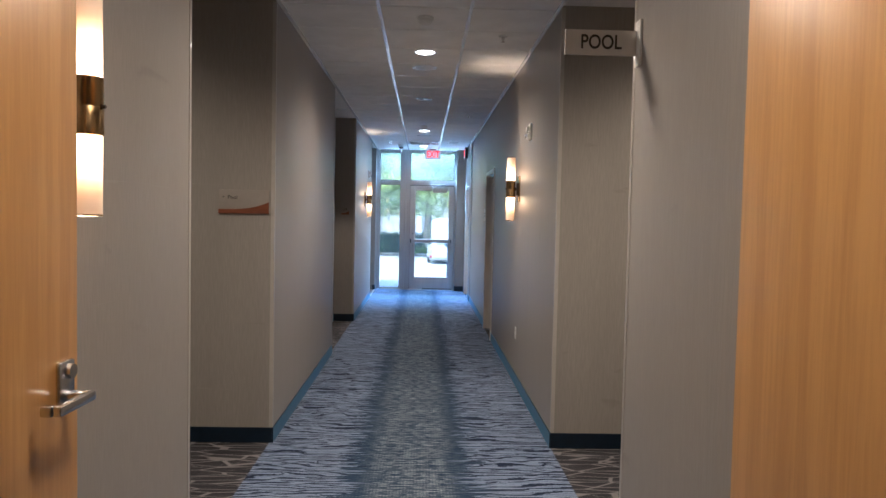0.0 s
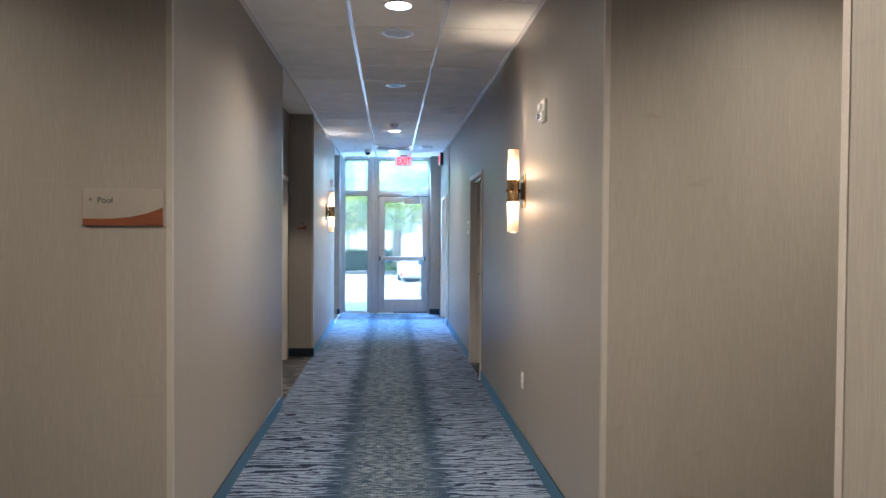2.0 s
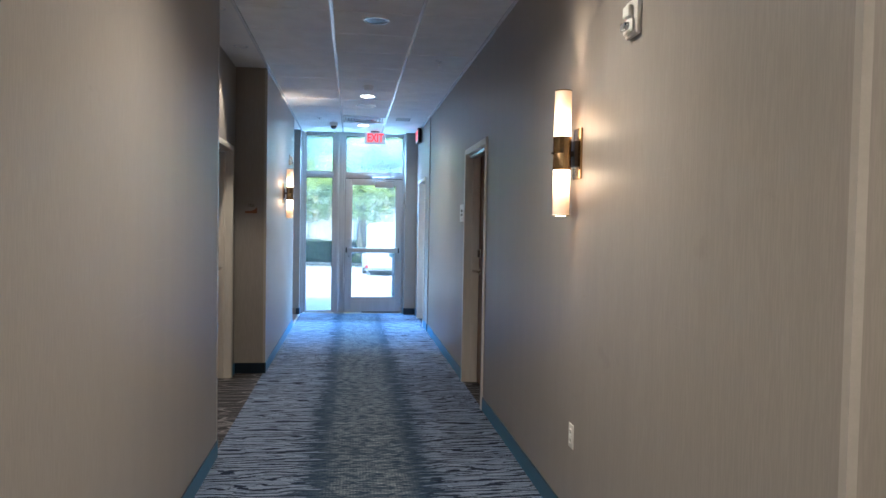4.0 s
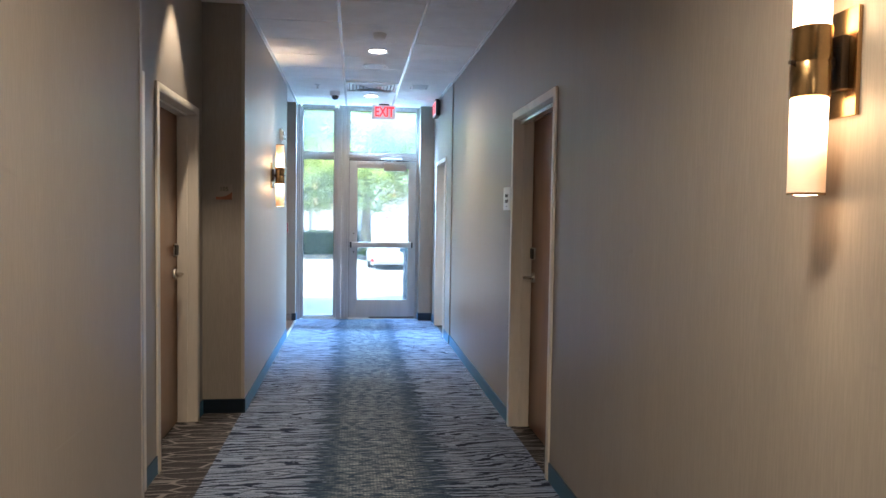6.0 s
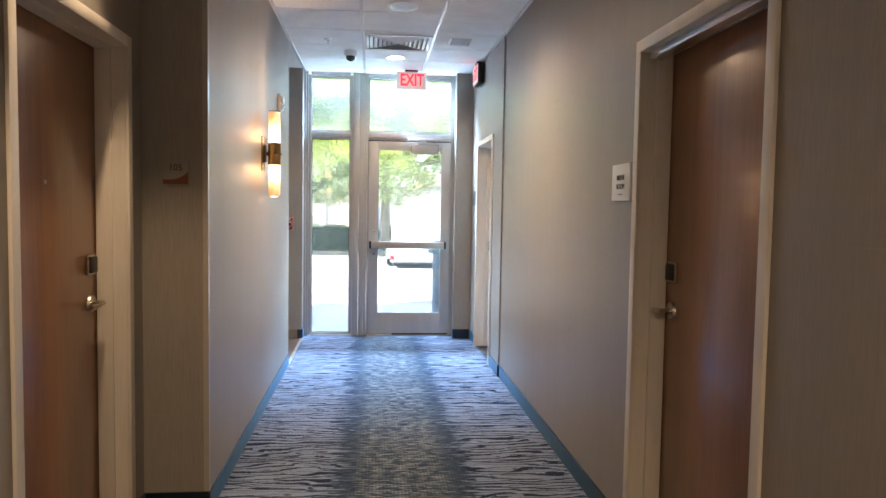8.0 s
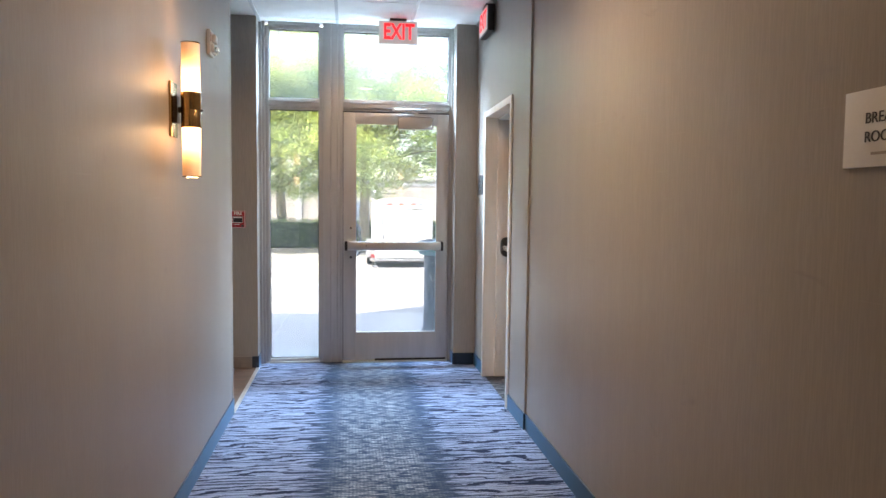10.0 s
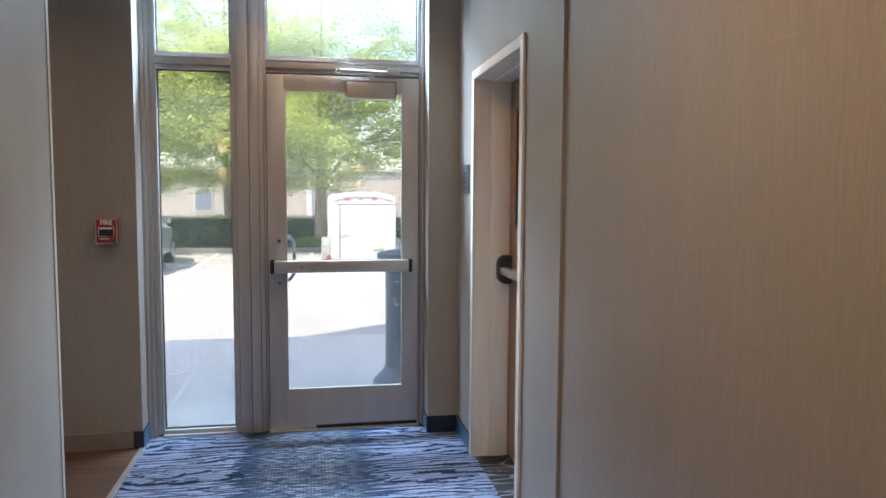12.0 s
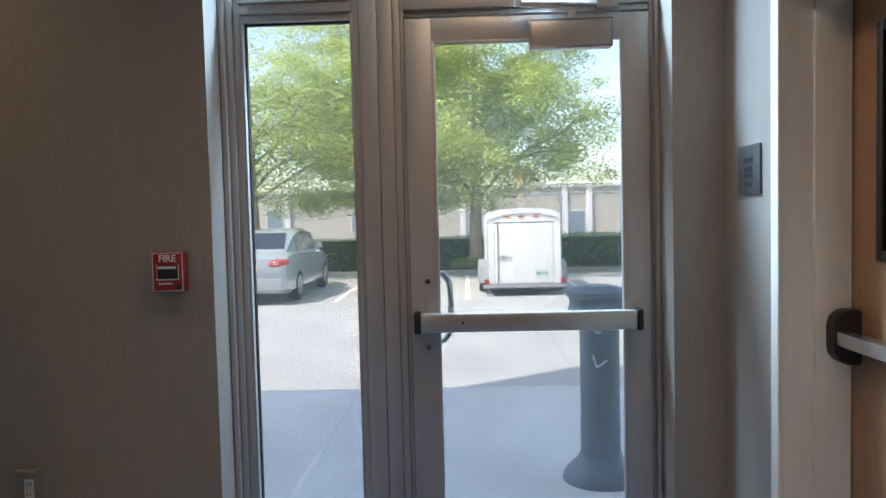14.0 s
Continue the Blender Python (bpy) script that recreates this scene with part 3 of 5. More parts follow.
def lever(parent, y, z, toward, material=M_NICKEL, x=0.0, deadbolt=True):
    """Lever set on a leaf whose face is at local x; the lever points along y by toward."""
    bm = bmesh.new()
    rod(bm, (x, y, z), (x + 0.012, y, z), 0.038, 0.034, 24)
    rod(bm, (x + 0.012, y, z), (x + 0.05, y, z), 0.012, 0.012, 16)
    rose = part("lock_rose", bm, material, parent, "satin nickel lock rose")
    bm = bmesh.new()
    tube(bm, [(x + 0.05, y - toward * 0.012, z), (x + 0.054, y + toward * 0.02, z + 0.002), (x + 0.055, y + toward * 0.07, z - 0.004), (x + 0.05, y + toward * 0.12, z - 0.002)], 0.011, 12)
    part("lever_handle", bm, material, parent, "curved satin nickel lever")
    if deadbolt:
        bm = bmesh.new()
        box(bm, x, y - 0.035, z + 0.13, x + 0.022, y + 0.035, z + 0.2, 0.006)
        part("card_reader", bm, M_BLACK, parent, "black card reader with a nickel rim")
        bm = bmesh.new()
        box(bm, x, y - 0.038, z + 0.122, x + 0.012, y + 0.038, z + 0.208, 0.005)
        part("reader_rim", bm, material, parent)


def door_set(name, m, width, top, recess, leaf_material, label):
    """Hollow-metal frame in a wall: local x = 0 is the wall face, +x the corridor, y from 0 to width."""
    ob = tagged(thing(name, m, label, "door"), kind="structure")
    face, proud, deep = 0.05, 0.014, -recess - 0.06
    bm = bmesh.new()
    for a, b in ((0, face), (width - face, width)):
        box(bm, 0.0005, a, 0, proud, b, top, 0.003)
    box(bm, 0.0005, face, top - face, proud, width - face, top, 0.003)
    part("casing", bm, M_FRAME, ob, "cream painted steel casing")
    bm = bmesh.new()
    for a, b in ((E + 0.0005, face), (width - face, width - E - 0.0005)):
        box(bm, deep, a, 0, 0.0005, b, top - E - 0.0005)
    box(bm, deep, face, top - face, 0.0005, width - face, top - E - 0.0005)
    part("jamb", bm, M_FRAME, ob, "cream painted steel jamb")
    bm = bmesh.new()
    for a, b in ((face, face + 0.012), (width - face - 0.012, width - face)):
        box(bm, -recess + 0.003, a, 0, -recess * 0.45, b, top - face, 0.002)
    box(bm, -recess + 0.003, face + 0.012, top - face - 0.012, -recess * 0.45, width - face - 0.012, top - face, 0.002)
    part("door_stop", bm, M_FRAME, ob)
    bm = bmesh.new()
    box(bm, -recess - 0.045, face + 0.004, 0.008, -recess, width - face - 0.004, top - face - 0.004, 0.002)
    leaf = part("door_leaf", bm, leaf_material, ob)
    return ob, leaf


def peephole(leaf, y, z, x):
    bm = bmesh.new()
    rod(bm, (x, y, z), (x + 0.004, y, z), 0.009, 0.008, 16)
    part("peephole", bm, M_NICKEL, leaf)


W1 = DL1[1] - DL1[0]
door, leaf = door_set("door_1", pose(XA, DL1[0], 0), W1, DOOR_TOP, 0.125, M_BROWN, "closed brown guest room door in a cream steel frame")
lever(leaf, 0.13, 1.03, 1, x=-0.125)
peephole(leaf, W1 / 2, 1.5, -0.125)
W2 = DL2[1] - DL2[0]
door, leaf = door_set("door_2", pose(XA, DL2[0], 0), W2, DOOR_TOP, 0.125, M_BROWN, "closed brown guest room door beside the number plate")
lever(leaf, W2 - 0.13, 1.05, -1, x=-0.125)
peephole(leaf, W2 / 2, 1.55, -0.125)
WB = DB[1] - DB[0]
door, leaf = door_set("door_3", pose(XR, DB[1], 0, 0, 0, 180), WB, DOOR_TOP, 0.13, M_BROWN, "closed brown break room door in a cream steel frame")
lever(leaf, 0.125, 1.06, -1, x=-0.13)
bm = bmesh.new()
box(bm, -0.075, 0.07, DOOR_TOP - 0.085, -0.02, WB - 0.07, DOOR_TOP - 0.052, 0.004)
part("closer_track", bm, M_STEEL, door, "silver closer track under the head")
WS = DS[1] - DS[0]
door, leaf = door_set("door_4", pose(XP, DS[1], 0, 0, 0, 180), WS, STAIR_TOP, 0.2, M_STAIRWOOD, "closed tan stair door with a narrow glass lite and panic bar")
bm = bmesh.new()
for r in ((-0.2, 0.2, 1.31, -0.186, 0.228, 1.96), (-0.2, 0.362, 1.31, -0.186, 0.39, 1.96), (-0.2, 0.228, 1.31, -0.186, 0.362, 1.338), (-0.2, 0.228, 1.932, -0.186, 0.362, 1.96)):
    box(bm, *r, 0.003)
part("lite_frame", bm, M_BRONZE, leaf, "dark bronze lite frame")
bm = bmesh.new()
box(bm, -0.199, 0.228, 1.338, -0.194, 0.362, 1.932)
part("lite_pane", bm, M_WIRED, leaf)
bm = bmesh.new()
side = [(1.0, -0.2), (1.0, -0.155), (1.018, -0.131), (1.04, -0.122), (1.12, -0.122), (1.142, -0.131), (1.16, -0.155), (1.16, -0.2)]
lo = [bm.verts.new((x, 0.058, z)) for z, x in side]
hi = [bm.verts.new((x, 0.116, z)) for z, x in side]
bm.faces.new(lo[::-1])
bm.faces.new(hi)
for i in range(len(side)):
    j = (i + 1) % len(side)
    bm.faces.new((lo[i], lo[j], hi[j], hi[i]))
bmesh.ops.recalc_face_normals(bm, faces=bm.faces)
bmesh.ops.bevel(bm, geom=list(bm.edges), offset=0.005, segments=2, affect="EDGES")
box(bm, -0.2, 0.036, 1.05, -0.16, 0.057, 1.115, 0.004)
part("panic_head", bm, M_BLACK, leaf, "black panic bar end case")
bm = bmesh.new()
box(bm, -0.165, 0.1, 1.058, -0.125, WS - 0.08, 1.1, 0.006)
part("panic_bar", bm, M_STEEL, leaf, "brushed steel panic bar")
for z in (0.1, 0.86, 1.42, 2.02):
    bm = bmesh.new()
    rod(bm, (-0.09, 0.05, z), (-0.09, 0.0525, z), 0.008, 0.007, 12)
    part("plug", bm, M_FRAME, door)

# the two held-open corridor doors
for px, side in ((-0.73, 1), (0.872, -1)):
    d = thing("corridor_door", pose(px, 1.12, 0, 0, 0, (-1.5 if side > 0 else 1.5)), "maple veneer corridor door standing open" + (" with a steel lever" if side > 0 else " against the wall"), "door", "open corridor doors")
    bm = bmesh.new()
    box(bm, -0.022, 0.0, 0.0, 0.022, 0.93, 2.13, 0.002)
    part("door_leaf", bm, M_MAPLE, d)
    if side > 0:
        bm = bmesh.new()
        box(bm, 0.022, 0.836, 1.128, 0.033, 0.9, 1.228, 0.006)
        rod(bm, (0.03, 0.87, 1.205), (0.045, 0.87, 1.205), 0.017, 0.016, 20)
        rod(bm, (0.03, 0.868, 1.15), (0.078, 0.868, 1.15), 0.014, 0.013, 20)
        part("escutcheon", bm, M_STEEL, d, "steel lever plate with thumb-turn")
        bm = bmesh.new()
        box(bm, 0.066, 0.74, 1.139, 0.088, 0.885, 1.161, 0.006)
        box(bm, 0.045, 0.735, 1.139, 0.07, 0.757, 1.161, 0.006)
        part("lever_handle", bm, M_STEEL, d, "flat steel lever")
    for z in (0.2, 1.05, 1.9):
        bm = bmesh.new()
        rod(bm, (0, -0.004, z), (0, -0.004, z + 0.1), 0.008)
        part("hinge", bm, M_NICKEL, d)

# ---------------------------------------------------------------- glazed front
FRONT_Y = 15.54
front = tagged(thing("window_1", pose(0, FRONT_Y, 0), "anodised aluminium storefront with sidelight and transoms", "window"), kind="structure")
FX0, FX1, D1 = XL + 0.001, 0.789, 0.11
DX0, DX1 = -0.183, 0.752


def bar(x0, z0, x1, z1, y0=0.0, y1=D1, bevel=0.003, name="frame_bar", material=M_ALU):
    bm = bmesh.new()
    box(bm, x0, y0, z0, x1, y1, z1, bevel)
    return part(name, bm, material, front)


bar(FX0, 0.0, -0.882, H, -0.02)             # left post, stepped
bar(-0.881, 0.0, -0.856, H)
bar(-0.855, 0.012, -0.829, H - 0.03, 0.014)
bar(-0.388, 0.012, -0.362, H - 0.03, 0.014)
bar(-0.361, 0.0, -0.292, H)                 # split mullion
bar(-0.2895, 0.0, -0.232, H, 0.002)
bar(-0.231, 0.0, -0.203, H, 0.012)
bar(-0.202, 0.0, -0.188, H, 0.026)
bar(0.757, 0.0, 0.77, H, 0.014)             # right post, stepped
bar(0.771, 0.0, FX1 - 0.001, H, -0.012)
bar(-0.187, 2.26, 0.756, 2.302, 0.004)      # head over door
bar(-0.187, 2.238, 0.756, 2.259, 0.026)
bar(-0.828, 2.262, -0.389, 2.302, 0.004)
bar(-0.828, H - 0.032, -0.389, H - 0.001, 0.002)
bar(-0.187, H - 0.032, 0.756, H - 0.001, 0.002)
bar(-0.828, 0.0, -0.389, 0.012, -0.004)
bar(-0.828, 2.3025, -0.389, 2.308, -0.006, 0.05, 0.002)
bar(-0.187, 2.3025, 0.756, 2.308, -0.006, 0.05, 0.002)
for x0, x1, z0, z1 in ((-0.828, -0.389, 0.012, 2.261), (-0.828, -0.389, 2.309, H - 0.033), (-0.187, 0.756, 2.309, H - 0.033)):
    w = 0.026
    bm = bmesh.new()
    for r in ((x0, z0, x0 + 0.008, z1), (x1 - 0.008, z0, x1, z1), (x0 + 0.008, z0, x1 - 0.008, z0 + w), (x0 + 0.008, z1 - w, x1 - 0.008, z1)):
        box(bm, r[0], 0.018, r[1], r[2], 0.085, r[3], 0.002)
    part("glazing_bead", bm, M_ALU, front)
    bm = bmesh.new()
    for r in ((x0 + 0.008, z0 + w, x0 + 0.013, z1 - w), (x1 - 0.013, z0 + w, x1 - 0.008, z1 - w), (x0 + 0.013, z0 + w, x1 - 0.013, z0 + w + 0.005), (x0 + 0.013, z1 - w - 0.006, x1 - 0.013, z1 - w)):
        box(bm, r[0], 0.045, r[1], r[2], 0.07, r[3])
    part("gasket", bm, M_GASKET, front)
    bm = bmesh.new()
    box(bm, x0 + 0.013, 0.056, z0 + w + 0.005, x1 - 0.013, 0.062, z1 - w - 0.006)
    pane = part("pane", bm, M_GLASS, front)
    pane.visible_shadow = False
# Black bars behind the leaf close its gap and paint it dark.
for r in ((-0.1875, 0.0, -0.17, 2.2375), (0.74, 0.0, 0.7565, 2.2375), (-0.17, 2.215, 0.74, 2.2375)):
    bar(r[0], r[1], r[2], r[3], 0.05, 0.075, 0.0, "door_stop", M_GASKET)
bm = bmesh.new()
box(bm, -0.187, -0.03, 0.0, 0.756, 0.11, 0.012, 0.003)
part("threshold", bm, M_STRIP, front, "worn aluminium threshold")
bm = bmesh.new()
box(bm, 0.1, -0.012, 0.0125, 0.74, -0.006, 0.03, 0.001)
part("door_sweep", bm, M_GASKET, front, "black rubber door sweep")

exit_door = tagged(thing("door_5", pose(0, FRONT_Y - 0.005, 0), "closed aluminium glass exit door with a push bar", "door"), kind="structure")
GX = (-0.081, 0.655)
G_TOP, D_TOP = 2.133, 2.222
for x0, z0, x1, z1 in ((DX0, 0.016, GX[0], D_TOP), (GX[1], 0.016, DX1, D_TOP), (GX[0], 0.016, GX[1], 0.258), (GX[0], G_TOP, GX[1], D_TOP)):
    bm = bmesh.new()
    box(bm, x0, 0.0, z0, x1, 0.045, z1, 0.003)
    part("stile" if z1 - z0 > 1 else "rail", bm, M_ALU, exit_door)
bm = bmesh.new()
for r in ((GX[0], 0.258, GX[0] + 0.012, G_TOP), (GX[1] - 0.012, 0.258, GX[1], G_TOP), (GX[0] + 0.012, 0.258, GX[1] - 0.012, 0.27), (GX[0] + 0.012, G_TOP - 0.012, GX[1] - 0.012, G_TOP)):
    box(bm, r[0], -0.004, r[1], r[2], 0.02, r[3], 0.002)
part("glazing_bead", bm, M_ALU, exit_door)
bm = bmesh.new()
box(bm, GX[0] + 0.004, 0.022, 0.262, GX[1] - 0.004, 0.028, G_TOP - 0.004)
pane = part("pane", bm, M_GLASS, exit_door)
pane.visible_shadow = False
bm = bmesh.new()
box(bm, -0.147, -0.072, 1.011, 0.684, -0.03, 1.087, 0.016)
part("push_bar", bm, M_ALU_LIGHT, exit_door, "satin aluminium push bar")
for x0, x1 in ((-0.171, -0.145), (0.682, 0.705)):
    bm = bmesh.new()
    box(bm, x0, -0.076, 1.007, x1, 0.0, 1.091, 0.01)
    part("end_cap", bm, M_BLACK, exit_door, "black end cap")
bm = bmesh.new()
box(bm, -0.142, -0.03, 1.023, 0.68, -0.002, 1.075, 0.003)
part("bar_channel", bm, M_ALU, exit_door)
bm = bmesh.new()
rod(bm, (0.018, -0.074, 1.05), (0.018, -0.07, 1.05), 0.005, 0.005, 10)
part("dog_hole", bm, M_BLACK, exit_door)
for z in (1.205, 0.945):
    bm = bmesh.new()
    rod(bm, (-0.117, -0.005, z), (-0.117, 0.0, z), 0.0115, 0.0115, 18)
    bolt = part("bolt", bm, M_STEEL, exit_door)
    bm = bmesh.new()
    rod(bm, (-0.117, -0.0058, z), (-0.117, -0.005, z), 0.006, 0.006, 6)
    part("bolt_socket", bm, M_BLACK, bolt)
bm = bmesh.new()
box(bm, 0.292, -0.055, 2.081, 0.604, -0.0005, 2.19, 0.012)
closer = part("closer_body", bm, M_ALU_LIGHT, exit_door, "aluminium door closer case")
bm = bmesh.new()
for r in ((0.292, 2.081, 0.604, 2.088), (0.292, 2.183, 0.604, 2.19), (0.292, 2.088, 0.299, 2.183), (0.597, 2.088, 0.604, 2.183)):
    box(bm, r[0], -0.0572, r[1], r[2], -0.0555, r[3], 0.0005)
part("case_rim", bm, M_STEEL, closer, "raised bright rim of the closer case")
bm = bmesh.new()
box(bm, 0.44, -0.04, 2.187, 0.47, -0.02, 2.226, 0.003)
for a, b in (((0.455, -0.03, 2.228), (0.25, -0.075, 2.24)), ((0.25, -0.075, 2.246), (0.565, -0.012, 2.252))):
    rod(bm, a, b, 0.009, 0.009, 10)
rod(bm, (0.25, -0.075, 2.23), (0.25, -0.075, 2.256), 0.014, 0.014, 14)
box(bm, 0.55, -0.03, 2.232, 0.63, -0.001, 2.275, 0.006)
part("closer_arm", bm, M_ALU, exit_door, "jointed steel closer arm")
bm = bmesh.new()
tube(bm, [(-0.115, 0.045, 1.225), (-0.115, 0.09, 1.23), (-0.095, 0.115, 1.23), (-0.06, 0.12, 1.222), (-0.036, 0.12, 1.19), (-0.031, 0.12, 1.09), (-0.036, 0.12, 0.985), (-0.06, 0.12, 0.953), (-0.095, 0.115, 0.942), (-0.115, 0.09, 0.94), (-0.115, 0.045, 0.94)], 0.0135)
part("pull_handle", bm, M_STEEL, exit_door, "bent steel pull handle on the outside")

# ---------------------------------------------------------------- wall fittings


def sconce(m):
    """Tube sconce: local +x points away from the wall, z = 0 is its middle."""
    s = thing("wall_sconce", m, "lit wall sconce, two frosted tubes and a brass band", "wall lamp", "corridor sconces")
    d, r = 0.083, 0.0395
    bm = bmesh.new()
    box(bm, 0, -0.055, -0.12, 0.012, 0.055, 0.12, 0.003)
    part("backplate", bm, M_BRASS, s, "aged brass backplate")
    bm = bmesh.new()
    rod(bm, (0.012, 0, 0), (d - r * 0.8, 0, 0), 0.014)
    box(bm, 0.012, -0.03, -0.06, 0.03, 0.03, 0.06, 0.004)
    part("arm", bm, M_BRONZE, s)
    bm = bmesh.new()
    lathe(bm, [(r + 0.001, -0.079), (r + 0.004, -0.077), (r + 0.004, -0.005), (r + 0.002, -0.002), (r + 0.002, 0.002), (r + 0.004, 0.005), (r + 0.004, 0.077), (r + 0.001, 0.079)], 32, (d, 0, 0))
    part("band", bm, M_BRASS, s, "aged brass middle band")
    bm = bmesh.new()
    rod(bm, (d + r, 0, 0), (d + r + 0.012, 0, 0), 0.006, 0.005, 12)
    part("finial", bm, M_BRONZE, s)
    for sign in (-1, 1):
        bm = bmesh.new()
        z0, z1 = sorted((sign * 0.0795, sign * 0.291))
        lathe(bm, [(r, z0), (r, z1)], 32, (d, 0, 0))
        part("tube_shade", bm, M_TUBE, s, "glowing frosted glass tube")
        bm = bmesh.new()
        z0, z1 = sorted((sign * 0.2912, sign * 0.296))
        lathe(bm, [(r + 0.001, z0), (r + 0.001, z1)], 32, (d, 0, 0))
        part("end_ring", bm, M_BRASS, s)
        bm = bmesh.new()
        z0, z1 = sorted((sign * 0.2962, sign * 0.2966))
        lathe(bm, [(0.024, z0), (0.024, z1)], 20, (d, 0, 0))
        part("bulb", bm, M_BULB, s, "bright lamp seen in the open tube end")
    return s


first = None
for x, y, turn, face in SCONCES:
    m = pose(face, y, 1.836, 0, 0, turn)
    first = copy_thing(first, m) if first else sconce(m)


def strobe(m):
    """Alarm strobe: local +x away from the wall."""
    s = thing("alarm_strobe", m, "white wall-mounted fire alarm strobe", "fire alarm", "alarm strobes")
    bm = bmesh.new()
    box(bm, 0, -0.058, -0.07, 0.02, 0.058, 0.07, 0.008)
    part("housing", bm, M_WHITE, s)
    bm = bmesh.new()
    box(bm, 0.02, -0.045, -0.06, 0.035, 0.045, -0.01, 0.008)
    box(bm, 0.02, -0.03, 0.0, 0.045, 0.03, 0.045, 0.01)
    part("reflector", bm, M_WHITE, s)
    bm = bmesh.new()
    box(bm, 0.035, -0.028, -0.05, 0.055, 0.028, -0.02, 0.009)
    part("lens", bm, glass("strobe_lens", (0.95, 0.97, 1.0), 0.05), s, "clear strobe lens")
    for k in range(4):
        bm = bmesh.new()
        box(bm, 0.02, -0.054, 0.005 + k * 0.013, 0.0215, -0.04, 0.012 + k * 0.013)
        part("letter_mark", bm, M_RED, s, "red letter mark")
    return s


first = strobe(pose(XR, 6.40, 2.29, 0, 0, 180))
copy_thing(first, pose(XL, 13.36, 2.31))


def outlet(m, label, plate_material):
    s = thing("wall_outlet", m, label, "outlet", "wall outlets")
    bm = bmesh.new()
    box(bm, 0, -0.035, -0.058, 0.005, 0.035, 0.058, 0.002)
    part("plate", bm, plate_material, s)
    for z in (-0.02, 0.02):
        bm = bmesh.new()
        box(bm, 0.005, -0.016, z - 0.014, 0.0075, 0.016, z + 0.014, 0.004)
        part("socket_face", bm, M_WHITE, s)
        for y in (-0.006, 0.006):
            bm = bmesh.new()
            box(bm, 0.0075, y - 0.0015, z - 0.004, 0.008, y + 0.0015, z + 0.006)
            part("slot", bm, M_BLACK, s)
    return s


outlet(pose(XR, 7.06, 0.48, 0, 0, 180), "white duplex outlet plate low on the wall", M_WHITE)
second = outlet(pose(-1.645, Y_END, 0.46, 0, 0, -90), "white duplex outlet on a taupe plate under a grey strip", M_SIGN_GREY)
bm = bmesh.new()
box(bm, 0.005, -0.019, -0.04, 0.0065, 0.019, 0.04, 0.001)
part("device", bm, M_WHITE, second, "white outlet body")
bm = bmesh.new()
box(bm, 0.0, -0.045, 0.066, 0.03, 0.045, 0.078, 0.002)
part("grey_strip", bm, M_SIGN_GREY, second, "thin grey strip above the plate")

# fire alarm pull station
f = thing("fire_alarm_pull", pose(-1.058, Y_END, 1.28, 0, 0, -90), "red manual fire alarm pull station on the wall", "fire alarm")
bm = bmesh.new()
box(bm, 0, -0.058, -0.072, 0.045, 0.058, 0.072, 0.006)
part("box", bm, M_RED, f)
bm = bmesh.new()
box(bm, 0.045, -0.038, -0.025, 0.05, 0.038, 0.026, 0.003)
part("pull_bar", bm, M_BLACK, f, "black pull handle")
bm = bmesh.new()
box(bm, 0.05, -0.034, 0.012, 0.0515, 0.034, 0.022)
part("handle_mark", bm, M_WHITE, f)
bm = bmesh.new()
for r in ((-0.056, -0.07, 0.056, -0.0675), (-0.056, 0.0675, 0.056, 0.07), (-0.056, -0.0675, -0.0535, 0.0675), (0.0535, -0.0675, 0.056, 0.0675)):
    box(bm, 0.0445, r[0], r[1], 0.0462, r[2], r[3])
for r in ((-0.041, -0.028, 0.041, -0.0255), (-0.041, -0.0255, -0.0385, 0.03), (0.0385, -0.0255, 0.041, 0.03)):
    box(bm, 0.0445, r[0], r[1], 0.0462, r[2], r[3])
part("border_line", bm, M_WHITE, f, "white printed border")
lettering("lettering", "FIRE", 0.036, pose(0.0455, 0, 0.049) @ UP_FACING["+x"], M_WHITE, f, bold=0.001)
for z, w in ((-0.045, 0.05), (-0.03, 0.07)):
    bm = bmesh.new()
    box(bm, 0.045, -0.01 - w / 2, z, 0.0455, -0.01 + w / 2, z + 0.005)
    part("text_bar", bm, M_WHITE, f)
bm = bmesh.new()
rod(bm, (0.045, 0.038, -0.055), (0.049, 0.038, -0.055), 0.01, 0.009, 16)
part("key_lock", bm, M_BLACK, f)


def curve_sign(name, m, w, h, label, words=()):
    """Taupe plate with a mahogany curve at the foot: local x right, z up, facing -y."""
    s = thing(name, m, label, "sign")
    bm = bmesh.new()
    box(bm, -w / 2, -0.008, -h / 2, w / 2, 0, h / 2, 0.0015)
    part("plate", bm, M_SIGN_GREY, s)
    outline = [(-w / 2, -h / 2), (w / 2, -h / 2)]
    for k in range(13):
        u = 1 - k / 12
        outline.append((-w / 2 + u * w, -h / 2 + h * (0.16 + 0.34 * (u ** 3) + 0.02 * (1 - u) ** 2)))
    bm = bmesh.new()
    a = [bm.verts.new((x, -0.011, z)) for x, z in outline]
    b = [bm.verts.new((x, -0.008, z)) for x, z in outline]
    for i in range(len(outline)):
        j = (i + 1) % len(outline)
        bm.faces.new((a[i], a[j], b[j], b[i]))
    bm.faces.new(a)
    bm.faces.new(b[::-1])
    bmesh.ops.recalc_face_normals(bm, faces=bm.faces)
    part("curved_foot", bm, M_SIGN_RED, s, "mahogany curved lower band")
    for text, size, x, z in words:
        lettering("lettering", text, size, pose(x, -0.0085, z) @ UP_FACING["-y"], M_INK, s)
    return s


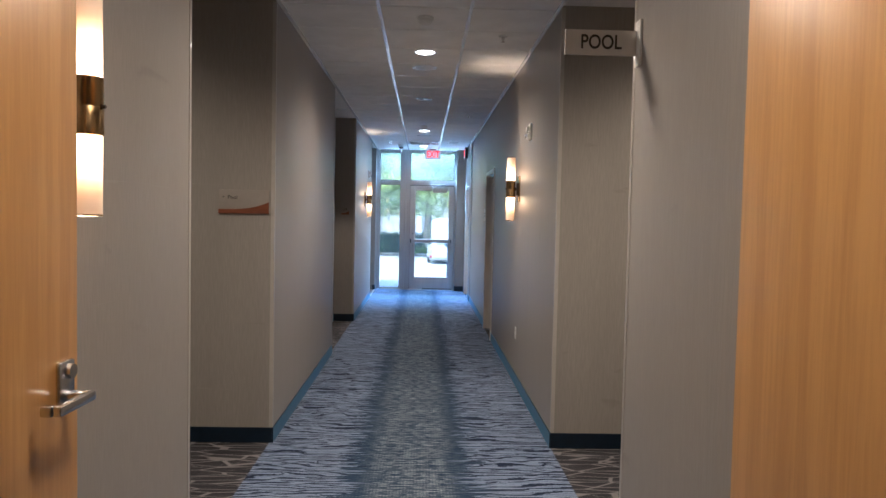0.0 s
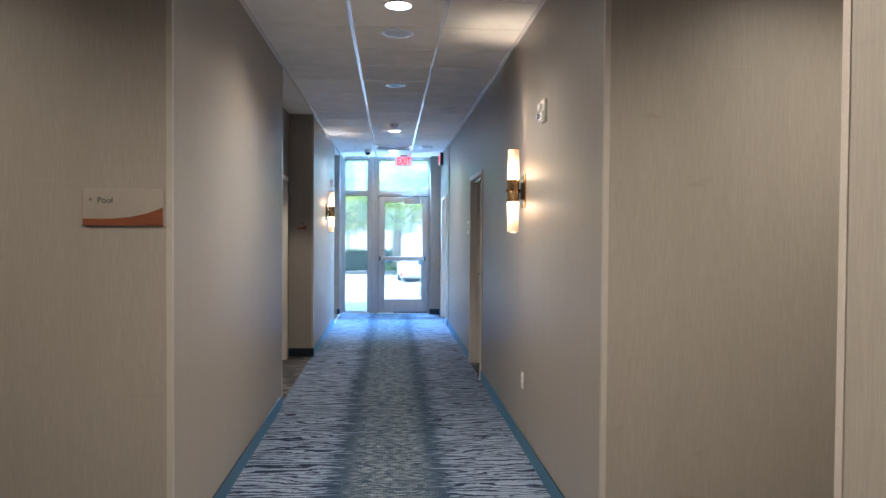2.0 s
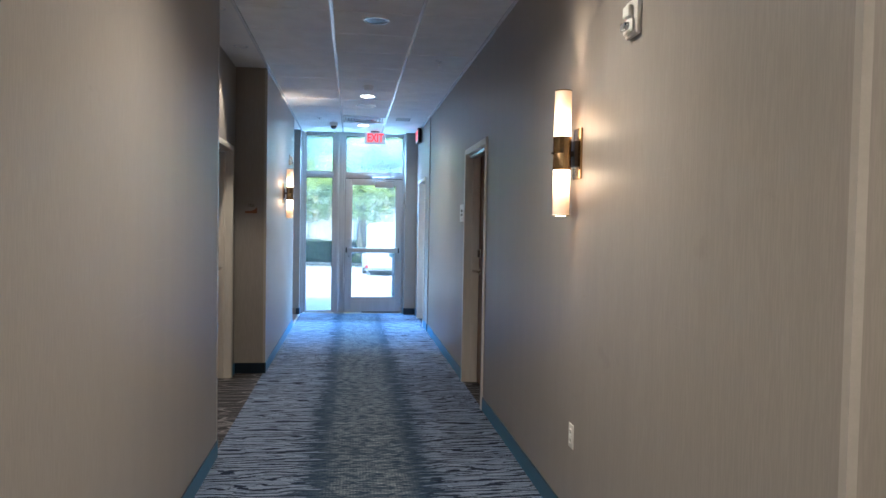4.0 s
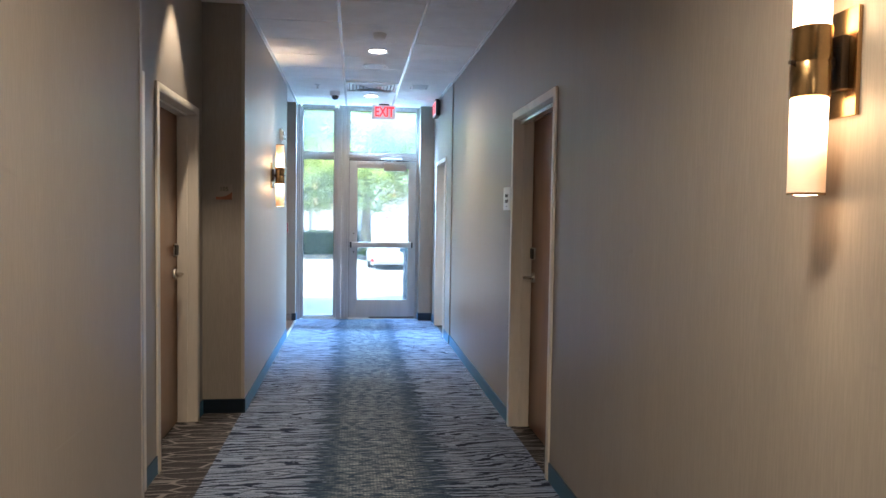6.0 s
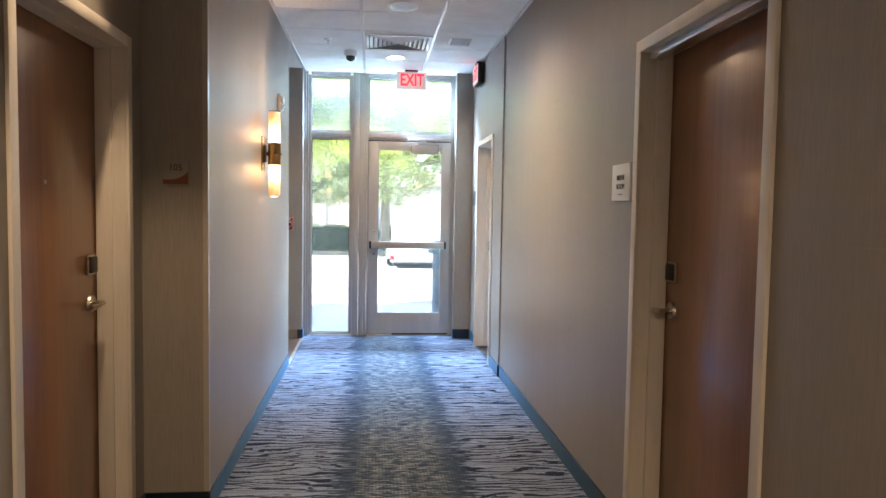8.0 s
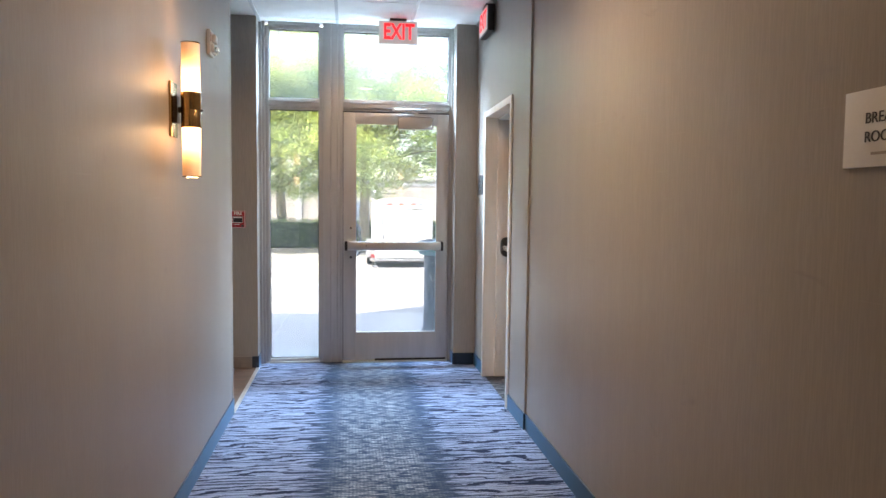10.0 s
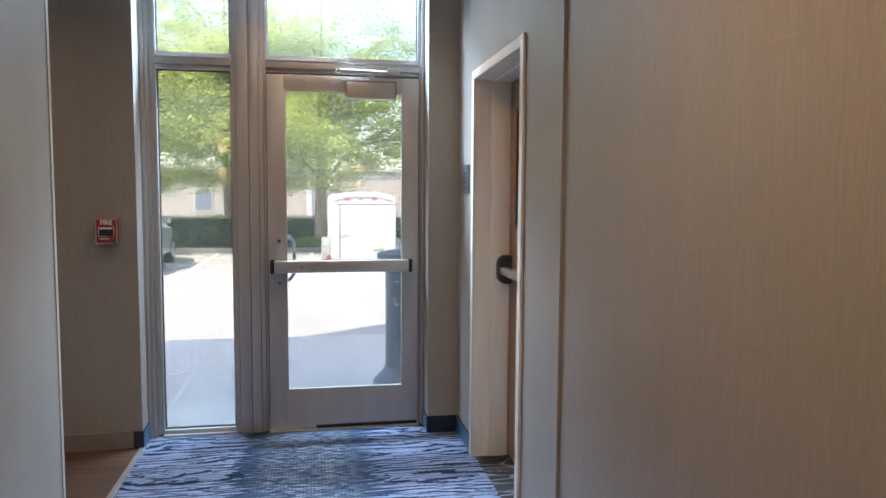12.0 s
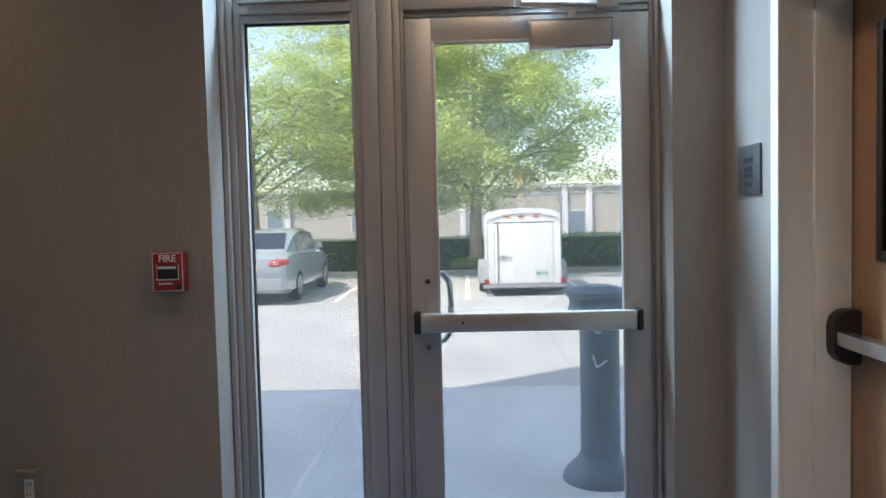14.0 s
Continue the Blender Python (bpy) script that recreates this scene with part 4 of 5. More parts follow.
curve_sign("pool_direction_sign", pose(-1.107, 5.22, 1.634), 0.335, 0.157, "taupe direction sign with a mahogany curved foot", [("Pool", 0.036, -0.075, 0.028), ("+", 0.03, -0.135, 0.03)])
curve_sign("room_number_sign", pose(-1.048, 10.86, 1.627), 0.113, 0.115, "small taupe room number plate with a mahogany foot", [("105", 0.042, 0, 0.018)])

s = thing("break_room_sign", pose(XR, 10.575, 1.607, 0, 0, 180), "square white room sign beside the door frame", "sign")
bm = bmesh.new()
box(bm, 0, -0.115, -0.083, 0.01, 0.115, 0.083, 0.002)
part("plate", bm, M_PLATE_WHITE, s)
lettering("lettering", "BREAK", 0.033, pose(0.0105, 0, 0.02) @ UP_FACING["+x"], M_INK, s)
lettering("lettering", "ROOM", 0.033, pose(0.0105, 0, -0.02) @ UP_FACING["+x"], M_INK, s)
bm = bmesh.new()
box(bm, 0.01, -0.028, -0.058, 0.011, 0.028, -0.052)
part("braille_bar", bm, M_SIGN_GREY, s)

s = thing("stair_sign", pose(XP, 15.15, 1.59, 0, 0, 180), "square pewter stair sign beside the door frame", "sign")
bm = bmesh.new()
box(bm, 0, -0.09, -0.08, 0.008, 0.09, 0.08, 0.002)
part("plate", bm, M_PEWTER, s)
for z, w in ((0.03, 0.07), (0.0, 0.06), (-0.02, 0.065), (-0.05, 0.05)):
    bm = bmesh.new()
    box(bm, 0.008, -w / 2, z - 0.008, 0.0095, w / 2, z + 0.008)
    part("text_bar", bm, M_INK, s)

s = thing("pool_blade_sign", pose(XR, 3.44, 2.31), "taupe blade sign lettered POOL on a wall bracket", "sign")
bm = bmesh.new()
box(bm, -0.315, -0.006, -0.055, -0.012, 0.006, 0.05, 0.002)
part("blade", bm, plain("blade_taupe", (0.52, 0.49, 0.45), 0.4, vary=0.05), s)
lettering("lettering", "POOL", 0.078, pose(-0.163, -0.0065, -0.003) @ UP_FACING["-y"] @ Matrix.Diagonal((0.85, 1.06, 1, 1)), M_INK, s, bold=0.0012)
bm = bmesh.new()
box(bm, -0.012, -0.05, -0.1, -0.0005, 0.02, 0.09, 0.003)
part("bracket", bm, M_WHITE, s, "white wall bracket")

# ---------------------------------------------------------------- ceiling fittings


def round_fitting(name, x, y, r, label, category, group, face_material, recess, lit):
    s = thing(name, pose(x, y, H), label, category, group)
    bm = bmesh.new()
    lathe(bm, [(r, -0.0005), (r, -0.005), (r * 0.97, -0.007), (r * 0.83, -0.006), (r * 0.8, -0.0005)], 32)
    part("trim_ring", bm, M_GRID, s, "white trim ring")
    bm = bmesh.new()
    lathe(bm, [(r * 0.8, -0.0045 if not recess else -0.0015), (r * 0.5, -0.0055 if not recess else -0.0018)], 32)
    part("lens" if lit else "cover", bm, face_material, s)
    return s


# The last five are fixtures for the lamps added out of view.
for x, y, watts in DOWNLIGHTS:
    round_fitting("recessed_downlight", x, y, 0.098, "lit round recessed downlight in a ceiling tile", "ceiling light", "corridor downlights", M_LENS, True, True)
# The second fixture belongs to the added lamp.
for x, y in ((-1.03, 10.02), (-1.03, 8.95)):
    round_fitting("recess_downlight", x, y, 0.06, "small lit downlight over the guest room doors", "ceiling light", "recess downlights", M_LENS, True, True)
round_fitting("unlit_downlight", 0.083, 9.05, 0.098, "unlit recessed downlight with a dark opening", "ceiling light", "", M_BLACK, True, False)
M_SPEAKER = plain("speaker_grille", (0.6, 0.62, 0.64), 0.5, vary=0.06, fine=(400, 400, 400), relief=0.6)
for y in (7.23, 12.82):
    round_fitting("ceiling_speaker", 0.085, y, 0.12, "round white ceiling speaker grille", "speaker", "ceiling speakers", M_SPEAKER, False, False)

for x, y in ((0.084, 5.55), (0.086, 11.53)):
    s = thing("smoke_detector", pose(x, y, H), "white round smoke detector under the ceiling", "smoke detector", "smoke detectors")
    bm = bmesh.new()
    lathe(bm, [(0.055, -0.0005), (0.06, -0.006), (0.058, -0.016)], 28)
    part("mounting_base", bm, M_WHITE, s)
    bm = bmesh.new()
    lathe(bm, [(0.05, -0.0165), (0.052, -0.03), (0.04, -0.048), (0.018, -0.055)], 28)
    part("sensor_head", bm, M_WHITE, s)
for x, y in ((0.69, 6.0), (0.695, 10.22), (-0.55, 13.97)):
    s = thing("sprinkler_head", pose(x, y, H), "small chrome ceiling sprinkler head", "sprinkler", "sprinkler heads")
    bm = bmesh.new()
    lathe(bm, [(0.035, -0.0005), (0.033, -0.006), (0.02, -0.009)], 24)
    part("escutcheon", bm, M_GRID, s)
    bm = bmesh.new()
    rod(bm, (0, 0, -0.009), (0, 0, -0.04), 0.006, 0.006, 12)
    for sx in (-1, 1):
        rod(bm, (sx * 0.012, 0, -0.009), (sx * 0.004, 0, -0.045), 0.0025, 0.0025, 8)
    part("frame", bm, M_STEEL, s)
    bm = bmesh.new()
    lathe(bm, [(0.016, -0.045), (0.016, -0.047)], 20)
    part("deflector", bm, M_STEEL, s)

s = thing("security_camera", pose(-0.36, 14.42, H), "white dome security camera on the ceiling", "camera")
bm = bmesh.new()
lathe(bm, [(0.058, -0.0005), (0.062, -0.01), (0.06, -0.045), (0.052, -0.055)], 32)
part("body", bm, M_WHITE, s)
bm = bmesh.new()
lathe(bm, [(0.046, -0.0552), (0.045, -0.07), (0.036, -0.088), (0.018, -0.1), (0.004, -0.103)], 32)
part("dome", bm, plain("smoked_dome", (0.015, 0.015, 0.017), 0.08, vary=0.1, relief=0, coat=1.0), s, "smoked black dome")

# louvred air diffuser, four-way
s = thing("ceiling_vent", pose(0.08, 14.0, H), "white four-way louvred ceiling air diffuser", "air vent")
bm = bmesh.new()
for a in (-1, 1):
    box(bm, -0.297, min(a * 0.297, a * 0.265), -0.014, 0.297, max(a * 0.297, a * 0.265), 0.0, 0.002)
    box(bm, min(a * 0.297, a * 0.265), -0.265, -0.014, max(a * 0.297, a * 0.265), 0.265, 0.0, 0.002)
part("frame", bm, M_GRID, s)
bm = bmesh.new()
box(bm, -0.265, -0.265, -0.003, 0.265, 0.265, -0.001)
part("backing", bm, plain("vent_dark", (0.12, 0.12, 0.12), 0.8), s)
for k in range(6):
    o, i = 0.255 - k * 0.04, 0.228 - k * 0.04
    for turn in range(4):
        bm = bmesh.new()
        pts = [(-o, o, -0.004), (o, o, -0.004), (i, i, -0.016), (-i, i, -0.016)]
        lo = [bm.verts.new(p) for p in pts]
        hi = [bm.verts.new((p[0], p[1] - 0.002, p[2] - 0.002)) for p in pts]
        bm.faces.new(lo)
        bm.faces.new(hi[::-1])
        for q in range(4):
            bm.faces.new((lo[q], lo[(q + 1) % 4], hi[(q + 1) % 4], hi[q]))
        bmesh.ops.recalc_face_normals(bm, faces=bm.faces)
        bmesh.ops.rotate(bm, verts=bm.verts, cent=(0, 0, 0), matrix=Matrix.Rotation(turn * math.pi / 2, 3, "Z"))
        part("slat", bm, M_GRID, s)
s = thing("small_ceiling_vent", pose(0.63, 13.88, H), "small white rectangular ceiling grille", "air vent")
bm = bmesh.new()
for r in ((-0.1, -0.14, 0.1, -0.12), (-0.1, 0.12, 0.1, 0.14), (-0.1, -0.12, -0.08, 0.12), (0.08, -0.12, 0.1, 0.12)):
    box(bm, r[0], r[1], -0.008, r[2], r[3], -0.0005, 0.002)
part("frame", bm, M_GRID, s)
for k in range(7):
    bm = bmesh.new()
    box(bm, -0.08, -0.115 + k * 0.034, -0.007, 0.08, -0.099 + k * 0.034, -0.0015)
    part("slat", bm, M_SPEAKER, s)

# exit signs
s = thing("exit_sign", pose(0.276, 15.3, 2.77), "lit exit sign with red letters hung from the ceiling", "exit sign", "exit signs")
bm = bmesh.new()
box(bm, -0.162, -0.022, 0, 0.162, 0.022, 0.192, 0.006)
part("housing", bm, M_EXIT_FACE, s, "pale translucent sign face")
lettering("lettering", "EXIT", 0.142, pose(0.006, -0.0225, 0.096) @ UP_FACING["-y"] @ Matrix.Diagonal((0.9, 1.28, 1, 1)), M_RED_GLOW, s, bold=0.0035, label="glowing red letters")
bm = bmesh.new()
box(bm, -0.07, -0.03, 0.1925, 0.07, 0.03, 0.21, 0.003)
part("canopy", bm, M_BLACK, s, "black ceiling canopy")
s = thing("exit_sign", pose(0.936, 14.77, 2.752), "lit exit sign with a black edge over the stair door", "exit sign", "exit signs")
bm = bmesh.new()
box(bm, -0.024, -0.17, 0, 0.03, 0.17, 0.2, 0.006)
part("housing", bm, M_BLACK, s, "black sign housing")
bm = bmesh.new()
box(bm, -0.028, -0.16, 0.01, -0.0242, 0.16, 0.19, 0.001)
part("face", bm, M_EXIT_FACE, s)
lettering("lettering", "EXIT", 0.142, pose(-0.0285, 0, 0.1) @ UP_FACING["-x"] @ Matrix.Diagonal((0.9, 1.28, 1, 1)), M_RED_GLOW, s, bold=0.0035, label="glowing red letters")
bm = bmesh.new()
box(bm, -0.02, -0.07, 0.2005, 0.026, 0.07, H - 2.752 - 0.0005, 0.003)
part("canopy", bm, M_BLACK, s)

# ---------------------------------------------------------------- outdoors


def sheet(xs, rows, material, name, label):
    """Ground strip: rows of (y, z) across xs."""
    bm = bmesh.new()
    grid = [[bm.verts.new((x, y, z)) for x in xs] for y, z in rows]
    for a, b in zip(grid, grid[1:]):
        for i in range(len(xs) - 1):
            bm.faces.new((a[i], a[i + 1], b[i + 1], b[i]))
    bmesh.ops.recalc_face_normals(bm, faces=bm.faces)
    return structure(name, bm, material, label)


sheet((-2500, -30, 0, 30, 2500), ((-400, -0.45), (15, -0.3), (19.15, -0.16), (26, LOT), (60, LOT), (3000, LOT)), M_LOT, "ground", "sunlit pale concrete parking lot")
for k in range(-3, 4):
    bm = bmesh.new()
    v = [(-0.35 + 3.05 * k, 15.67), (2.69 + 3.05 * k, 15.67), (2.69 + 3.05 * k, 19.2), (-0.35 + 3.05 * k, 19.2)]
    lo = [bm.verts.new((x, y, -0.4)) for x, y in v]
    hi = [bm.verts.new((x, y, -0.025 - (y - 15.6) * 0.028)) for x, y in v]
    bm.faces.new(hi)
    for i in range(4):
        bm.faces.new((lo[i], lo[(i + 1) % 4], hi[(i + 1) % 4], hi[i]))
    bmesh.ops.recalc_face_normals(bm, faces=bm.faces)
    structure("pavement_%d" % (k + 4), bm, M_CONCRETE, "broom-finished concrete walk slab in the building's shade")
structure("door_sill_slab", boxes((-0.95, 15.561, -0.3, 0.9, 15.668, -0.004)), M_CONCRETE, "concrete door sill")

# bay lines, bed and kerb
for x in (-2.55, 0.05, 2.45, 5.2, -5.3, -8.0):
    structure("road_line", boxes((x - 0.05, 26.5, LOT - 0.02, x + 0.05, 31.8, LOT + 0.004)), M_PAINT_LINE, "faded white bay line")
structure("kerb", boxes((-40, 32.0, LOT - 0.1, 40, 32.18, LOT + 0.13)), M_KERB, "weathered concrete kerb of the planting bed")
structure("bed", boxes((-40, 32.18, LOT - 0.1, 2.2, 36, LOT + 0.1)), M_MULCH, "brown mulch bed")
structure("lawn", boxes((2.2, 32.18, LOT - 0.1, 40, 36, LOT + 0.1)), M_GRASS, "mown grass strip")

rng = random.Random(4)


def leaf_cloud(spots, size, rand, flat=0.6):
    """Many small pointed leaves at the spots, as vertex and face lists."""
    verts, faces = [], []
    for c in spots:
        a = rand.uniform(0, 6.283)
        t = rand.uniform(-1, 1) * flat
        u = Vector((math.cos(a) * math.cos(t), math.sin(a) * math.cos(t), math.sin(t)))
        w = Vector((-math.sin(a), math.cos(a), rand.uniform(-0.7, 0.7))).normalized()
        s = size * rand.uniform(0.6, 1.3)
        i = len(verts)
        verts += [c - u * s, c + w * s * 0.38, c + u * s, c - w * s * 0.38]
        faces.append((i, i + 1, i + 2, i + 3))
    return verts, faces


def leaf_part(name, spots, size, rand, material, parent, label=""):
    verts, faces = leaf_cloud(spots, size, rand)
    me = bpy.data.meshes.new(name)
    me.from_pydata([tuple(v) for v in verts], [], faces)
    me.materials.append(material)
    ob = new(name, me)
    ob.parent = parent
    return tagged(ob, label)


def tree(x, y, trunk_h, crown_r, crown_h, seed, label, leaf_count, lean=0.0, dry=0, droop=40):
    rand = random.Random(seed)
    t = thing("tree", pose(x, y, LOT + 0.1), label, "tree", "parking lot trees")
    bm = bmesh.new()
    tube(bm, [(0, 0, -0.05), (0.01, 0, 0.12), (0.02, 0.01, trunk_h * 0.5), (lean * 0.5, 0.0, trunk_h), (lean, 0.05, trunk_h + crown_h * 0.35), (lean * 1.2, 0, trunk_h + crown_h * 0.75)], 0.17, 12)
    for v in bm.verts:
        k = max(0.18, 1.15 - v.co.z / (trunk_h + crown_h * 0.75) * 0.95)
        axis = lean * min(1, max(0, v.co.z / trunk_h) ** 2)
        v.co.x = axis + (v.co.x - axis) * k
        v.co.y *= k
    part("trunk", bm, M_BARK, t)
    tips = []
    limbs = 18
    for k in range(limbs):
        z0 = trunk_h * 0.92 + crown_h * 0.5 * (k / limbs) ** 1.2
        a = k * 2.4 + rand.uniform(-0.3, 0.3)
        reach = crown_r * rand.uniform(0.7, 1.0) * (1.0 - 0.45 * (k / limbs))
        rise = crown_h * rand.uniform(0.02, 0.36)
        p = [Vector((lean * 0.8, 0, z0))]
        for j in range(1, 5):
            u = j / 4
            p.append(Vector((lean * 0.8 + math.cos(a) * reach * u, math.sin(a) * reach * u, z0 + rise * u ** 0.75)) + Vector([rand.uniform(-0.12, 0.12) for _ in range(3)]))
        bm = bmesh.new()
        tube(bm, p, 0.042, 7)
        part("limb", bm, M_BARK, t)
        tips += p[2:]
        for j in (1, 2, 3, 4):
            for _ in range(4):
                b = a + rand.uniform(-1.2, 1.2)
                q = p[j] + Vector((math.cos(b), math.sin(b), rand.uniform(-0.25, 0.55))) * crown_r * rand.uniform(0.15, 0.42)
                tips.append(q)
                if rand.random() < 0.4:
                    bm = bmesh.new()
                    tube(bm, [p[j], (p[j] + q) / 2 + Vector((0, 0, 0.05)), q], 0.012, 5)
                    part("twig", bm, M_BARK, t)
    for _ in range(260):
        a, u = rand.uniform(0, 6.283), math.sqrt(rand.random())
        top = crown_h * math.sqrt(max(0.02, 1 - u * u))
        wob = 1 + 0.16 * math.sin(3 * a + seed) + 0.1 * math.sin(5 * a + 2 * seed)
        tips.append(Vector((lean + crown_r * u * wob * math.cos(a), crown_r * u * wob * math.sin(a), trunk_h + 0.15 + 0.25 * u + top * rand.random() ** 0.8)))
    for _ in range(droop):
        a, u = rand.uniform(0, 6.283), rand.uniform(0.55, 0.98)
        tips.append(Vector((lean + crown_r * u * math.cos(a), crown_r * u * math.sin(a), trunk_h + 0.25 - 0.5 * rand.random() * u)))
    spots = []
    each = leaf_count // len(tips)
    for c in tips:
        s = rand.uniform(0.15, 0.4)
        for _ in range(each):
            spots.append(c + Vector((rand.gauss(0, s), rand.gauss(0, s), rand.gauss(0, s * 0.6) - 0.12)))
    leaf_part("crown", spots, 0.055, rand, M_LEAF, t, "airy crown of small green leaves")
    if dry:
        spots = [Vector((lean + rand.gauss(0.9, 0.3), rand.gauss(-crown_r * 0.5, 0.4), trunk_h + rand.gauss(0.25, 0.22))) for _ in range(dry)]
        leaf_part("dry_leaves", spots, 0.05, rand, M_LEAF_DRY, t, "yellowed leaves low in the crown")
    return t


tree(0.3, 32.7, 2.1, 3.6, 6.9, 11, "young street tree in full leaf in the mulch bed", 140000, 0.08, 420, 12)
tree(-2.55, 34.6, 2.0, 3.8, 7.6, 23, "forked street tree in full leaf behind the hedge", 140000, -0.05)
tree(-6.2, 33.4, 2.2, 3.4, 5.8, 37, "spreading street tree in full leaf by the car", 60000)

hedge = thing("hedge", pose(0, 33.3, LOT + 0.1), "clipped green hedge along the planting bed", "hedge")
# Near-black core paints the shade between the leaves.
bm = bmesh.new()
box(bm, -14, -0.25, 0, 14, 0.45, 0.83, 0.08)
part("shade_core", bm, plain("hedge_shade", (0.02, 0.035, 0.012), 0.95, vary=0.4, relief=0.5), hedge)
spots = []
for _ in range(34000):
    u = rng.random()
    x = rng.uniform(-14, 14)
    if u < 0.68:
        spots.append(Vector((x, -0.27 + rng.gauss(0, 0.05), rng.uniform(0.0, 0.92))))
    else:
        spots.append(Vector((x, rng.uniform(-0.3, 0.5), 0.86 + rng.gauss(0, 0.05) + 0.03 * math.sin(x * 2.1))))
leaf_part("foliage", spots, 0.045, rng, M_HEDGE, hedge)
shrub = thing("shrub", pose(0.12, 32.55, LOT + 0.1), "low spiky green plant at the foot of the tree", "plant")
spots = [Vector((rng.gauss(0, 0.32), rng.gauss(0, 0.15), abs(rng.gauss(0, 0.14)))) for _ in range(900)]
leaf_part("foliage", spots, 0.075, rng, M_LEAF, shrub)

# long low building across the lot
bld = thing("warehouse_building", pose(0, 52.3, LOT), "long single-storey tan stucco building with white pilasters", "building")
TOP = 3.08
bm = bmesh.new()
box(bm, -45, 0, 0, 45, 12, TOP - 0.1)
part("wall", bm, M_STUCCO, bld)
bm = bmesh.new()
box(bm, -45.1, -0.18, TOP - 0.1, 45.1, 12.1, TOP + 0.12, 0.02)
part("roof_edge", bm, M_FAR_TRIM, bld, "white parapet coping")
PIL = [-30.0, -24.0, -19.0, -14.5, -9.96, -3.2, -0.1, 1.26, 5.55, 6.9, 12.0, 16.5, 22.0, 28.0]
for x in PIL:
    bm = bmesh.new()
    box(bm, x - 0.16, -0.14, 0, x + 0.16, 0.0, TOP - 0.1, 0.01)
    part("pilaster", bm, M_FAR_TRIM, bld, "white pilaster")
for x0, x1, z0, z1 in ((5.74, 6.72, 0.1, 1.72), (0.15, 1.02, 0.1, 1.75), (-11.2, -10.2, 0.1, 2.2), (-6.4, -5.4, 0.7, 2.0), (10.0, 11.4, 0.1, 1.8)):
    bm = bmesh.new()
    box(bm, x0, -0.05, z0, x1, 0.0, z1, 0.005)
    w = part("window", bm, M_FAR_TRIM, bld)
    bm = bmesh.new()
    box(bm, x0 + 0.06, -0.06, z0 + 0.06, x1 - 0.06, -0.05, z1 - 0.06)
    part("pane", bm, M_FAR_GLASS, w, "dark blue window pane")
bm = bmesh.new()
rod(bm, (5.3, -0.08, 0.0), (5.3, -0.08, 2.3), 0.06)
box(bm, 5.15, -0.16, 2.28, 5.44, 0.0, 2.5, 0.01)
part("downpipe", bm, M_TRIM_GREY, bld)
for x in (-7.66, -5.0, 3.4, 8.6):
    bm = bmesh.new()
    box(bm, x - 0.025, -0.006, 0.0, x + 0.025, 0.002, TOP - 0.1)
    part("wall_joint", bm, M_TRIM_GREY, bld, "dark vertical wall joint")
for x0, x1 in zip(PIL, PIL[1:]):
    bm = bmesh.new()
    box(bm, x0 + 0.165, -0.05, TOP - 0.42, x1 - 0.165, 0.0, TOP - 0.34, 0.01)
    part("wall_band", bm, M_FAR_TRIM, bld, "thin pale band under the coping")

# ---------------------------------------------------------------- cargo trailer


def wheel(parent, x, y, z, r, w):
    bm = bmesh.new()
    rod(bm, (x - w / 2, y, z), (x + w / 2, y, z), r, r, 28)
    bmesh.ops.bevel(bm, geom=[e for e in bm.edges if abs(e.calc_length() - 2 * r * math.sin(math.pi / 28)) < 0.002], offset=0.02, segments=2, affect="EDGES")
    tyre_parent = part("wheel", bm, M_TYRE, parent, "black tyre")
    for s in (-1, 1):
        bm = bmesh.new()
        rod(bm, (x + s * (w / 2 - 0.004), y, z), (x + s * (w / 2 + 0.008), y, z), r * 0.66, r * 0.6, 24)
        part("rim", bm, M_RIM, tyre_parent, "alloy rim")
        for k in range(5):
            a = k * 2 * math.pi / 5
            bm = bmesh.new()
            rod(bm, (x + s * (w / 2 + 0.009), y + math.cos(a) * r * 0.36, z + math.sin(a) * r * 0.36), (x + s * (w / 2 + 0.0095), y + math.cos(a) * r * 0.36, z + math.sin(a) * r * 0.36), r * 0.13, r * 0.12, 10)
            part("rim_hole", bm, M_BLACK, tyre_parent)


tr = thing("cargo_trailer", pose(1.185, 26.83, LOT), "white enclosed cargo trailer with a rounded roof", "trailer")
HW = 0.728
bm = bmesh.new()
outline = [(-HW, 0.24), (HW, 0.24), (HW, 1.55), (HW - 0.03, 1.63), (HW - 0.12, 1.69)]
outline += [(HW * 0.5, 1.735), (0, 1.755), (-HW * 0.5, 1.735)]
outline += [(-HW + 0.12, 1.69), (-HW + 0.03, 1.63), (-HW, 1.55)]
a = [bm.verts.new((x, 0, z)) for x, z in outline]
b = [bm.verts.new((x, 2.5, z)) for x, z in outline]
for i in range(len(outline)):
    j = (i + 1) % len(outline)
    bm.faces.new((a[i], a[j], b[j], b[i]))
bm.faces.new(a)
bm.faces.new(b)
bmesh.ops.recalc_face_normals(bm, faces=bm.faces)
body = part("body", bm, M_TRAILER, tr)
bm = bmesh.new()
for r in ((-HW, 0.24, -HW + 0.14, 1.46), (HW - 0.14, 0.24, HW, 1.46)):
    box(bm, r[0], -0.02, r[1], r[2], -0.001, r[3], 0.006)
box(bm, -HW + 0.02, -0.025, 1.47, HW - 0.02, -0.001, 1.5, 0.005)
part("rear_frame", bm, M_TRAILER, tr)
bm = bmesh.new()
box(bm, -HW + 0.145, -0.03, 0.27, HW - 0.145, -0.001, 1.46, 0.006)
dr = part("rear_door", bm, M_TRAILER, tr, "white rear ramp door")
bm = bmesh.new()
